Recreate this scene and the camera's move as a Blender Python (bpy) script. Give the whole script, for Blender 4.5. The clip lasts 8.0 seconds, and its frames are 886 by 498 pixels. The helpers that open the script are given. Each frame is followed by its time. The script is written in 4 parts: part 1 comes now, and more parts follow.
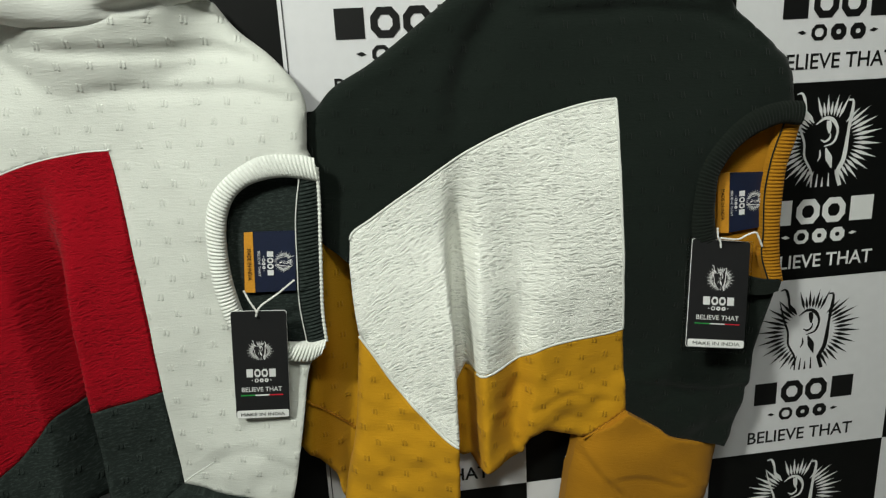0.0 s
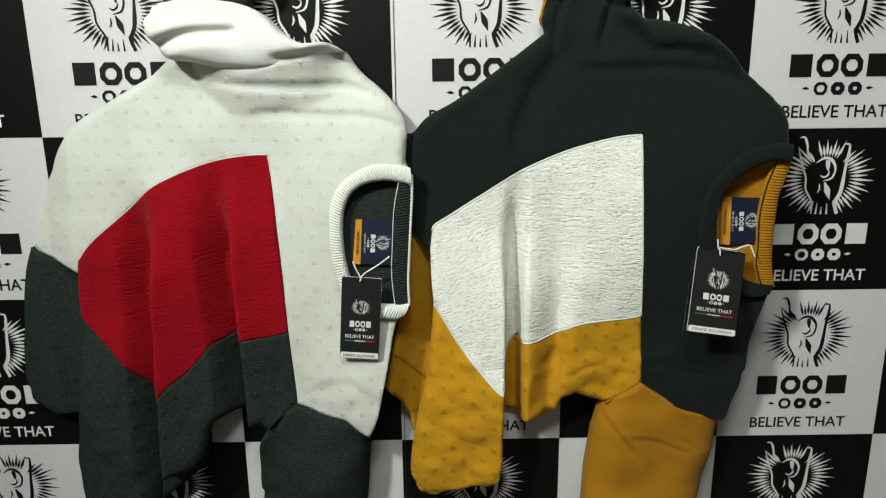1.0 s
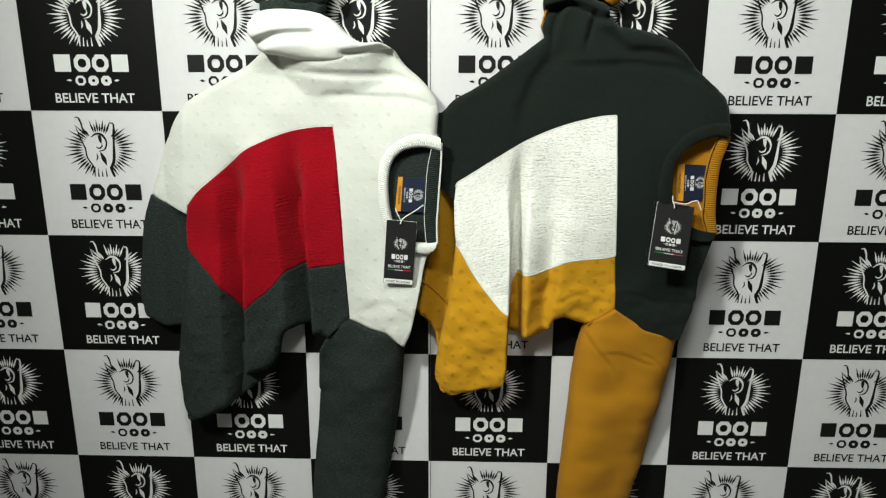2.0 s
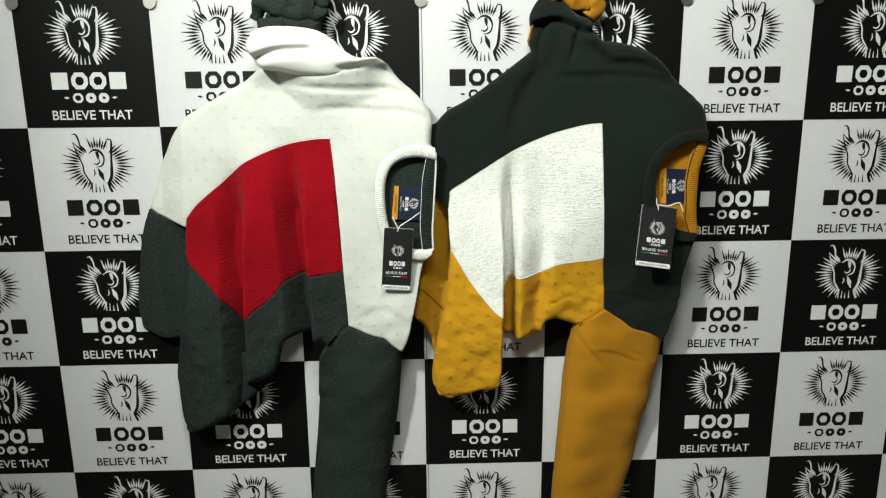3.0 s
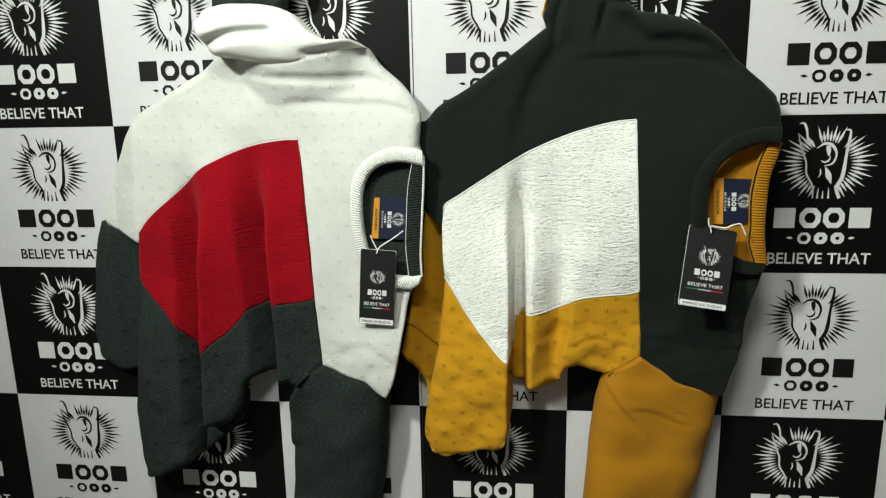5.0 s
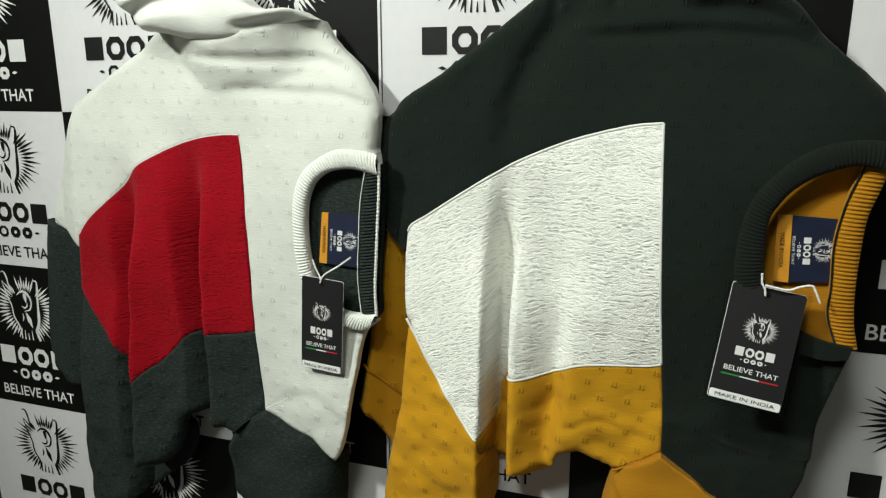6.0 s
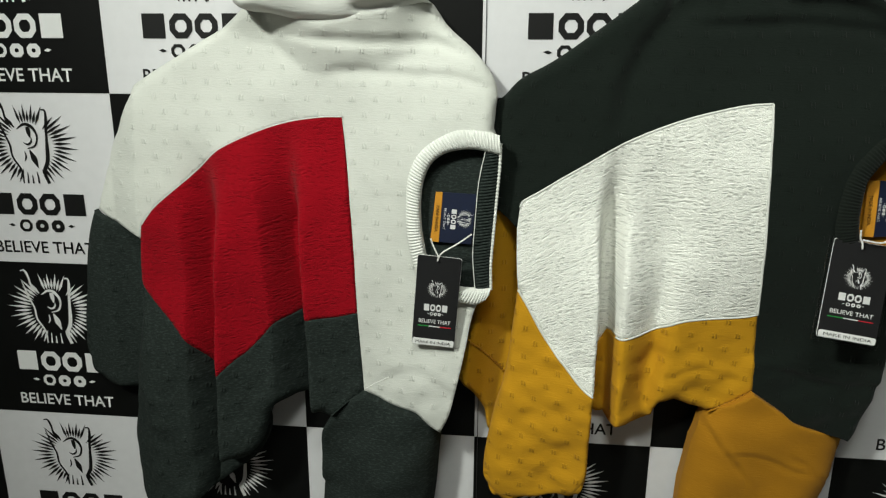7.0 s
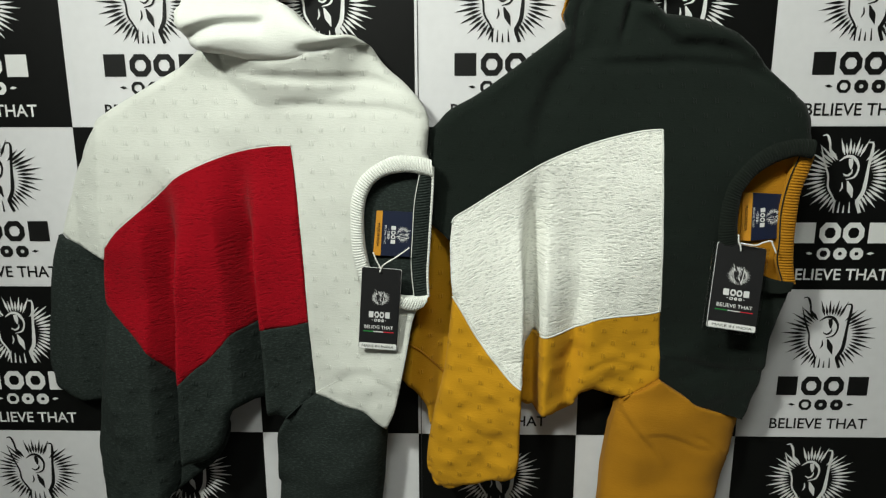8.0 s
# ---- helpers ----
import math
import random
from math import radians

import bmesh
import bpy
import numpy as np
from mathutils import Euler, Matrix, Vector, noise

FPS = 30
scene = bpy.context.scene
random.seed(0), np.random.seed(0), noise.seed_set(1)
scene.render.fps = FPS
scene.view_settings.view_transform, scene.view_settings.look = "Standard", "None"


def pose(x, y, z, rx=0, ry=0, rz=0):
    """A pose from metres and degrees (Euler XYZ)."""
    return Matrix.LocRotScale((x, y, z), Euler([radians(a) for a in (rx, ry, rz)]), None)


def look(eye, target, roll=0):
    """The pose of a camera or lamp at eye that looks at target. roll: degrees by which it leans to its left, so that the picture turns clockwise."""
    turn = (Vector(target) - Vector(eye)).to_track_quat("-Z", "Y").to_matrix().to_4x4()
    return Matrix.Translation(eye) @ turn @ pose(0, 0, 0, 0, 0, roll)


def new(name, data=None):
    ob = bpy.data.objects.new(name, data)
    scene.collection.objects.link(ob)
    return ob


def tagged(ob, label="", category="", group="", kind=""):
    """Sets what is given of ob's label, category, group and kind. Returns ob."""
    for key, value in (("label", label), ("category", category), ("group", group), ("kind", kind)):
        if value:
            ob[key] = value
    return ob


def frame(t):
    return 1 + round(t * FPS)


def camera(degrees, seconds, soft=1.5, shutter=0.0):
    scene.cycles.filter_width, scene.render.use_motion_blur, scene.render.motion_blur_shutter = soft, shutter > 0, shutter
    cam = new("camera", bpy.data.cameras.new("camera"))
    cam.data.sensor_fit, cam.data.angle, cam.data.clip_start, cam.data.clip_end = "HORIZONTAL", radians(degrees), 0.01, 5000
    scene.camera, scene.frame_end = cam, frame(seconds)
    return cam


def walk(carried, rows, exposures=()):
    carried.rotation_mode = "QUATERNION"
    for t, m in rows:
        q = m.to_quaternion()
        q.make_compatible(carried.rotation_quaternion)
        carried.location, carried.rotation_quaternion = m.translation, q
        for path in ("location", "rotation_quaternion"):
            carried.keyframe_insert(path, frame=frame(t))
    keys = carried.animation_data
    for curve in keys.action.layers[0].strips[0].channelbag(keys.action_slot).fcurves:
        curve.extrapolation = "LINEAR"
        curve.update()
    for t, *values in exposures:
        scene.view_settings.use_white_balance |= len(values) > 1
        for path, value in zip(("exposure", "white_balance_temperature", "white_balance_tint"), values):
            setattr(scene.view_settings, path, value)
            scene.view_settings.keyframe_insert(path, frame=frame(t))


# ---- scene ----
cam = camera(66.0, 8.0, 1.25)
PATH = [
    (0, (0.0115, 0.03, 1.4795), (0.249, 1.948, 0.963), -2.95),
    (0.5, (-0.0305, -0.028, 1.4855), (0.1405, 1.905, 1.002), -1.50),
    (1, (0.0128, -0.2151, 1.5078), (0.0186, 1.729, 1.0408), -0.67),
    (1.5, (0.0694, -0.4152, 1.496), (-0.0434, 1.514, 0.978), -0.52),
    (1.7, (0.0512, -0.475, 1.5016), (-0.0468, 1.4578, 0.9996), -0.14),
    (2.8, (-0.0634, -0.599, 1.473), (0.0078, 1.3522, 1.0392), -0.54),
    (3, (-0.0486, -0.5912, 1.4812), (0.0, 1.3632, 1.0606), -0.58),
    (3.5, (-0.0058, -0.5654, 1.4804), (-0.024, 1.3932, 1.0748), 0.02),
    (4, (0.0438, -0.5324, 1.4784), (-0.053, 1.4212, 1.0638), -0.58),
    (4.2, (0.076, -0.5204, 1.483), (-0.041, 1.434, 1.072), -0.98),
    (5.3, (0.156, -0.192, 1.463), (-0.1096, 1.7438, 1.0332), -1.48),
    (5.5, (0.1983, -0.1072, 1.4683), (-0.1139, 1.8184, 1.0253), -1.80),
    (6, (0.302, -0.0065, 1.4715), (-0.3067, 1.8438, 1.0158), -0.03),
    (6.5, (0.1575, -0.0258, 1.476), (-0.2787, 1.858, 0.9647), 0.23),
    (7, (-0.0155, -0.1175, 1.4735), (-0.202, 1.808, 0.9665), 0.40),
    (7.5, (-0.0106, -0.154, 1.487), (-0.0612, 1.8006, 1.0638), 0.18),
    (8, (0.0084, -0.2282, 1.4818), (-0.0344, 1.724, 1.0478), -0.12),
]
walk(cam, [(t, look(eye, target, roll)) for t, eye, target, roll in PATH],
     [(0, -0.35), (1.0, -0.17), (1.5, 0.04), (3.0, 0.17), (4.0, 0.15), (5.5, -0.04), (6.0, -0.09), (7.0, -0.24), (8.0, -0.21)])

# ---- light ----
world = bpy.data.worlds.new("world")
scene.world = world
world.use_nodes = True
world.node_tree.nodes["Background"].inputs["Color"].default_value = (0.9, 0.95, 1.0, 1)
world.node_tree.nodes["Background"].inputs["Strength"].default_value = 0.02


def area_lamp(name, place, target, wide, long, watts, colour):
    data = bpy.data.lights.new(name, "AREA")
    data.shape, data.size, data.size_y, data.energy, data.color = "RECTANGLE", wide, long, watts, colour
    lamp = new(name, data)
    lamp.matrix_world = look(place, target)
    return lamp


def spot_lamp(name, place, target, degrees, watts, size, colour):
    data = bpy.data.lights.new(name, "SPOT")
    data.spot_size, data.spot_blend, data.energy, data.shadow_soft_size, data.color = math.radians(degrees), 1.0, watts, size, colour
    lamp = new(name, data)
    lamp.matrix_world = look(place, target)
    return lamp


area_lamp("key_lamp", (0.0, -0.36, 2.62), (0.05, 0.78, 0.9), 0.40, 0.40, 25, (0.95, 1.0, 0.90))
# added spot, no known fixture: rakes the folds from upper left, evens the brightness
spot_lamp("spot_lamp", (-1.0, -0.70, 2.56), (0.60, 0.82, 1.04), 88, 186, 0.10, (0.95, 1.0, 0.90))
scene.view_settings.exposure = 0.0


# ---- materials ----
class Sock:
    """A value in a node tree, with arithmetic."""

    def __init__(self, tree, out):
        self.tree, self.out = tree, out

    def op(self, kind, *others):
        node = self.tree.nodes.new("ShaderNodeMath")
        node.operation = kind
        for k, v in enumerate((self, *others)):
            if isinstance(v, Sock):
                self.tree.links.new(v.out, node.inputs[k])
            else:
                node.inputs[k].default_value = v
        return Sock(self.tree, node.outputs[0])

    def __add__(self, o): return self.op("ADD", o)
    def __sub__(self, o): return self.op("SUBTRACT", o)
    def __mul__(self, o): return self.op("MULTIPLY", o)
    def absolute(self): return self.op("ABSOLUTE")
    def fract(self): return self.op("FRACT")
    def maximum(self, o): return self.op("MAXIMUM", o)

    def step(self, low, high):
        node = self.tree.nodes.new("ShaderNodeMapRange")
        node.interpolation_type = "SMOOTHSTEP"
        self.tree.links.new(self.out, node.inputs["Value"])
        node.inputs["From Min"].default_value, node.inputs["From Max"].default_value = low, high
        return Sock(self.tree, node.outputs["Result"])


def blank(name, rough=0.6, metal=0.0):
    m = bpy.data.materials.new(name)
    m.use_nodes = True
    shader = m.node_tree.nodes["Principled BSDF"]
    shader.inputs["Roughness"].default_value, shader.inputs["Metallic"].default_value = rough, metal
    return m, m.node_tree, shader


def noise_at(tree, vector, scale, detail=2.0, rough=0.5):
    node = tree.nodes.new("ShaderNodeTexNoise")
    node.inputs["Scale"].default_value, node.inputs["Detail"].default_value, node.inputs["Roughness"].default_value = scale, detail, rough
    tree.links.new(vector, node.inputs["Vector"])
    return Sock(tree, node.outputs["Fac"])


def stretched(tree, vector, sx, sy, sz=1.0, turn=0.0):
    node = tree.nodes.new("ShaderNodeMapping")
    node.inputs["Scale"].default_value = (sx, sy, sz)
    node.inputs["Rotation"].default_value = (0, 0, turn)
    tree.links.new(vector, node.inputs["Vector"])
    return node.outputs["Vector"]


def mixed(tree, factor, a, b):
    node = tree.nodes.new("ShaderNodeMix")
    node.data_type = "RGBA"
    tree.links.new(factor.out, node.inputs[0])
    for k, v in ((6, a), (7, b)):
        if isinstance(v, tuple):
            node.inputs[k].default_value = (*v, 1)
        else:
            tree.links.new(v, node.inputs[k])
    return node.outputs[2]


def bumped(tree, shader, height, distance, strength=1.0):
    node = tree.nodes.new("ShaderNodeBump")
    node.inputs["Distance"].default_value, node.inputs["Strength"].default_value = distance, strength
    tree.links.new(height.out, node.inputs["Height"])
    tree.links.new(node.outputs["Normal"], shader.inputs["Normal"])


def plain(name, colour, rough=0.6, metal=0.0, vary=0.12, scale=40.0, relief=0.0, gloss=0.5):
    """A surface of one paint with faint grain and blotches."""
    m, tree, shader = blank(name, rough, metal)
    shader.inputs["Specular IOR Level"].default_value = gloss
    spot = tree.nodes.new("ShaderNodeTexCoord").outputs["Object"]
    grain = noise_at(tree, spot, scale, 4.0) * 0.5 + noise_at(tree, spot, scale * 0.08, 2.0) * 0.5
    dark = tuple(c * (1 - vary) for c in colour)
    light = tuple(min(1.0, c * (1 + vary)) for c in colour)
    tree.links.new(mixed(tree, grain.step(0.3, 0.7), dark, light), shader.inputs["Base Color"])
    if relief:
        bumped(tree, shader, grain, relief, 0.6)
    return m


def fabric(name, colour, holes=None, marks=0.0, marks_tint=0.75, marks_relief=0.9, jacquard=0.0, heather=0.0, course=0.0014, sheen=0.3):
    """Knitted cloth, in metres on the cloth: fine courses, small paired stitch marks, a raised jacquard, heathered yarn."""
    m, tree, shader = blank(name, 0.92)
    shader.inputs["Specular IOR Level"].default_value = 0.1
    shader.inputs["Sheen Weight"].default_value, shader.inputs["Sheen Roughness"].default_value = sheen * 0.35, 0.5
    uv = tree.nodes.new("ShaderNodeUVMap").outputs["UV"]
    parts = tree.nodes.new("ShaderNodeSeparateXYZ")
    tree.links.new(uv, parts.inputs[0])
    u, v = Sock(tree, parts.outputs[0]), Sock(tree, parts.outputs[1])
    wobble = noise_at(tree, uv, 14.0, 2.0)
    fine = noise_at(tree, stretched(tree, uv, 500, 900), 1.0, 2.0)
    courses = noise_at(tree, stretched(tree, uv, 90, 0.7 / course), 1.0, 1.0)
    height = courses * 0.30 + fine * 0.18
    tint = noise_at(tree, uv, 9.0, 3.0).step(0.25, 0.75) * 0.4 + fine * 0.3 + courses * 0.3
    dark = tuple(c * 0.86 for c in colour)
    light = tuple(min(1.0, c * 1.08) for c in colour)
    base = mixed(tree, tint, dark, light)
    if heather:
        fleck = noise_at(tree, stretched(tree, uv, 170, 420), 1.0, 4.0, 0.75).step(0.46, 0.70)
        base = mixed(tree, fleck * heather, base, tuple(min(1.0, c * 2.6 + 0.004) for c in colour))
    if marks:
        total, pillow = None, None
        for shift in (0.0, 0.5):
            pu = (u + wobble * 0.006) * (1 / 0.031) + shift
            pv = (v + wobble * 0.006) * (1 / 0.040) + shift
            qx, qy = (pu.fract() - 0.5) * 0.031, (pv.fract() - 0.5) * 0.040
            swell = (qx * qx + qy * qy).op("MULTIPLY", -1.0).step(-0.00006, 0.0)
            pillow = swell if pillow is None else pillow.maximum(swell)
            for dx in (-0.0019, 0.0019):
                bar = ((qx - dx).absolute() * 3.2).maximum((qy + dx * 0.2).absolute())
                bar = bar.op("MULTIPLY", -1.0).step(-0.0042, -0.0024)
                total = bar if total is None else total.maximum(bar)
        base = mixed(tree, total * marks, base, tuple(c * marks_tint for c in colour))
        height = height + total * marks_relief + pillow * (0.35 * marks_relief)
    if jacquard:
        warp = noise_at(tree, uv, 34.0, 2.0)
        bent = tree.nodes.new("ShaderNodeCombineXYZ")
        tree.links.new((u * 122.0 + warp * 2.6).out, bent.inputs[0])
        tree.links.new((v * 300.0 + warp * 4.4).out, bent.inputs[1])
        cell = tree.nodes.new("ShaderNodeTexVoronoi")
        cell.inputs["Scale"].default_value, cell.inputs["Randomness"].default_value = 1.0, 0.72
        tree.links.new(bent.outputs[0], cell.inputs["Vector"])
        knot = Sock(tree, cell.outputs["Distance"]).op("MULTIPLY", -1.0).step(-0.56, -0.26)
        lace = noise_at(tree, stretched(tree, uv, 420, 760), 1.0, 2.0, 0.6).step(0.36, 0.62)
        patchy = noise_at(tree, uv, 40.0, 2.0).step(0.28, 0.62) * 0.6 + 0.4
        dash = knot * (lace * 0.7 + 0.3) * patchy
        rows = (v * 800.0 + warp * 9.0).op("SINE").step(-0.6, 0.8)
        height = height + (lace * 0.35 + rows * 0.18 * patchy - dash * 0.95) * jacquard
        base = mixed(tree, dash * jacquard, base, tuple(c * 0.70 for c in colour))
    tree.links.new(base, shader.inputs["Base Color"])
    bumped(tree, shader, height, 0.0016, 0.9)
    return m


WHITE_KNIT = fabric("white_knit", (0.64, 0.65, 0.605), marks=0.3, marks_tint=1.06, marks_relief=0.46)
WHITE_PLAIN = fabric("white_plain_knit", (0.73, 0.74, 0.70))
WHITE_QUILT = fabric("white_quilted_knit", (0.92, 0.925, 0.865), jacquard=1.0, sheen=1.0)
RED_QUILT = fabric("red_quilted_knit", (0.31, 0.0020, 0.009), jacquard=0.85, sheen=0.1)
CHARCOAL = fabric("charcoal_knit", (0.0174, 0.0230, 0.0208), marks=0.4, marks_tint=1.7, marks_relief=0.75, heather=0.75, sheen=0.0)
CHARCOAL_PLAIN = fabric("charcoal_plain_knit", (0.0174, 0.0230, 0.0208), heather=0.75, sheen=0.0)
BLACK_KNIT = fabric("black_knit", (0.0080, 0.0118, 0.0094), marks=0.2, marks_tint=0.75, marks_relief=0.5, heather=0.14, sheen=0.2)
BLACK_PLAIN = fabric("black_plain_knit", (0.0082, 0.0112, 0.0088), heather=0.10, sheen=0.2)
MUSTARD = fabric("mustard_knit", (0.53, 0.262, 0.012), marks=0.36, marks_tint=0.6, marks_relief=0.65, sheen=0.1)
MUSTARD_PLAIN = fabric("mustard_plain_knit", (0.39, 0.172, 0.010), sheen=0.1)
VINYL_WHITE = plain("white_vinyl", (0.655, 0.65, 0.67), 0.5, vary=0.03, scale=60, gloss=0.3)
VINYL_BLACK = plain("black_vinyl", (0.0034, 0.0037, 0.0035), 0.5, vary=0.15, scale=60, gloss=0.15)
INK_BLACK = plain("black_ink", (0.006, 0.006, 0.006), 0.5, vary=0.1, gloss=0.25)
INK_WHITE = plain("white_ink", (0.70, 0.70, 0.70), 0.5, vary=0.04, gloss=0.3)
CARD_BLACK = plain("black_card", (0.014, 0.014, 0.015), 0.38, vary=0.1, scale=200)
CARD_WHITE = plain("white_card", (0.8, 0.8, 0.79), 0.4, vary=0.03)
CORD_WHITE = plain("white_cord", (0.78, 0.77, 0.74), 0.8, vary=0.1, scale=600, relief=0.0004)
SATIN_NAVY = plain("navy_satin", (0.006, 0.011, 0.034), 0.5, vary=0.2, scale=500, relief=0.0002)
SATIN_ORANGE = plain("orange_satin", (0.60, 0.26, 0.02), 0.5, vary=0.12, scale=500, relief=0.0002)
GREEN_INK = plain("green_ink", (0.02, 0.25, 0.05), 0.5)
RED_INK = plain("red_ink", (0.5, 0.015, 0.03), 0.5)
STEEL = plain("brushed_steel", (0.42, 0.41, 0.38), 0.4, 1.0, vary=0.1, scale=120)
DARK_STEEL = plain("dark_steel", (0.10, 0.10, 0.10), 0.4, 1.0)
WALL_PAINT = plain("wall_paint", (0.45, 0.45, 0.43), 0.8, vary=0.04, scale=25, relief=0.001)
CEILING_PAINT = plain("ceiling_paint", (0.5, 0.5, 0.49), 0.9, vary=0.03, scale=25)
FLOOR_TILE = plain("floor_stone", (0.32, 0.31, 0.29), 0.4, vary=0.12, scale=12)
LAMP_FACE, lamp_tree, lamp_shader = blank("lamp_face", 0.5)
lamp_shader.inputs["Emission Color"].default_value = (1, 0.97, 0.92, 1)
lamp_shader.inputs["Emission Strength"].default_value = 1.5
CLEAR, clear_tree, clear_shader = blank("clear_plastic", 0.08)
clear_shader.inputs["Transmission Weight"].default_value, clear_shader.inputs["IOR"].default_value = 1.0, 1.35


# ---- building helpers ----
def linked(name, mesh, material, parent=None, label="", smooth_faces=False):
    ob = new(name, mesh)
    if material and not mesh.materials:
        mesh.materials.append(material)
    if smooth_faces:
        mesh.polygons.foreach_set("use_smooth", [True] * len(mesh.polygons))
    if parent:
        ob.parent = parent
        ob.matrix_parent_inverse = parent.matrix_basis.inverted() if parent.type == "EMPTY" else Matrix()
    if label:
        ob["label"] = label
    return ob


def part(name, bm, material, parent=None, label="", smooth_faces=False):
    """One bmesh as one mesh object under its thing."""
    mesh = bpy.data.meshes.new(name)
    bm.to_mesh(mesh)
    bm.free()
    return linked(name, mesh, material, parent, label, smooth_faces)


def box(bm, low, high):
    xs, ys, zs = zip(low, high)
    made = [bm.verts.new((x, y, z)) for x in xs for y in ys for z in zs]
    for f in ((0, 1, 3, 2), (4, 6, 7, 5), (0, 4, 5, 1), (2, 3, 7, 6), (0, 2, 6, 4), (1, 5, 7, 3)):
        bm.faces.new([made[k] for k in f])


def slab(bm, outline, y_front, y_back):
    """An upright plate of that (x, z) outline."""
    front = [bm.verts.new((x, y_front, z)) for x, z in outline]
    back = [bm.verts.new((x, y_back, z)) for x, z in outline]
    bm.faces.new(front)
    bm.faces.new(back[::-1])
    for k in range(len(outline)):
        n = (k + 1) % len(outline)
        bm.faces.new((front[n], front[k], back[k], back[n]))


def spline(points, step, keep_last=True):
    """Evenly spaced points along a smooth line through the given ones."""
    p = np.array(points, float)
    q = np.vstack((2 * p[0] - p[1], p, 2 * p[-1] - p[-2]))
    fine = []
    for k in range(1, len(q) - 2):
        for t in np.linspace(0, 1, 24, endpoint=False):
            fine.append(0.5 * (2 * q[k] + (q[k + 1] - q[k - 1]) * t + (2 * q[k - 1] - 5 * q[k] + 4 * q[k + 1] - q[k + 2]) * t * t
                               + (3 * q[k] - 3 * q[k + 1] + q[k + 2] - q[k - 1]) * t ** 3))
    fine = np.array(fine + [p[-1]])
    run = np.concatenate(([0], np.cumsum(np.linalg.norm(np.diff(fine, axis=0), axis=1))))
    count = max(2, int(round(run[-1] / step)) + 1)
    at = np.linspace(0, run[-1], count)
    made = np.stack([np.interp(at, run, fine[:, k]) for k in range(p.shape[1])], 1)
    return made if keep_last else made[:-1]


def tube(bm, path, radius, sides=8, ribs=0.0, taper=True):
    """A round bar along 3D points; radius a number or one for each point."""
    path = [Vector(p) for p in path]
    n = len(path)
    rings, side = [], None
    for k, p in enumerate(path):
        way = (path[min(k + 1, n - 1)] - path[max(k - 1, 0)]).normalized()
        if side is None:
            side = way.orthogonal().normalized()
        side = (side - way * side.dot(way)).normalized()
        up = way.cross(side)
        r = radius if isinstance(radius, (int, float)) else radius[k]
        r = r * (1 + ribs * math.sin(k * math.pi / 2))
        rings.append([bm.verts.new(p + r * (math.cos(a) * side + math.sin(a) * up)) for a in (2 * math.pi * j / sides for j in range(sides))])
    for a, b in zip(rings, rings[1:]):
        for j in range(sides):
            bm.faces.new((a[j], a[(j + 1) % sides], b[(j + 1) % sides], b[j]))
    bm.faces.new(rings[0][::-1])
    bm.faces.new(rings[-1])


def inside(poly, x, z):
    hit = np.zeros(x.shape, bool)
    px, pz = poly[:, 0], poly[:, 1]
    qx, qz = np.roll(px, -1), np.roll(pz, -1)
    for a, b, c, d in zip(px, pz, qx, qz):
        if b != d:
            hit ^= ((b > z) != (d > z)) & (x < (c - a) * (z - b) / (d - b) + a)
    return hit


def gap(lines, x, z):
    """Distance of points from polylines."""
    best = np.full(x.shape, 9.0)
    for line in lines:
        for (a, b), (c, d) in zip(line[:-1], line[1:]):
            w = (c - a) ** 2 + (d - b) ** 2 + 1e-12
            t = np.clip(((x - a) * (c - a) + (z - b) * (d - b)) / w, 0, 1)
            best = np.minimum(best, np.hypot(x - a - t * (c - a), z - b - t * (d - b)))
    return best


WALL_Y = 0.82


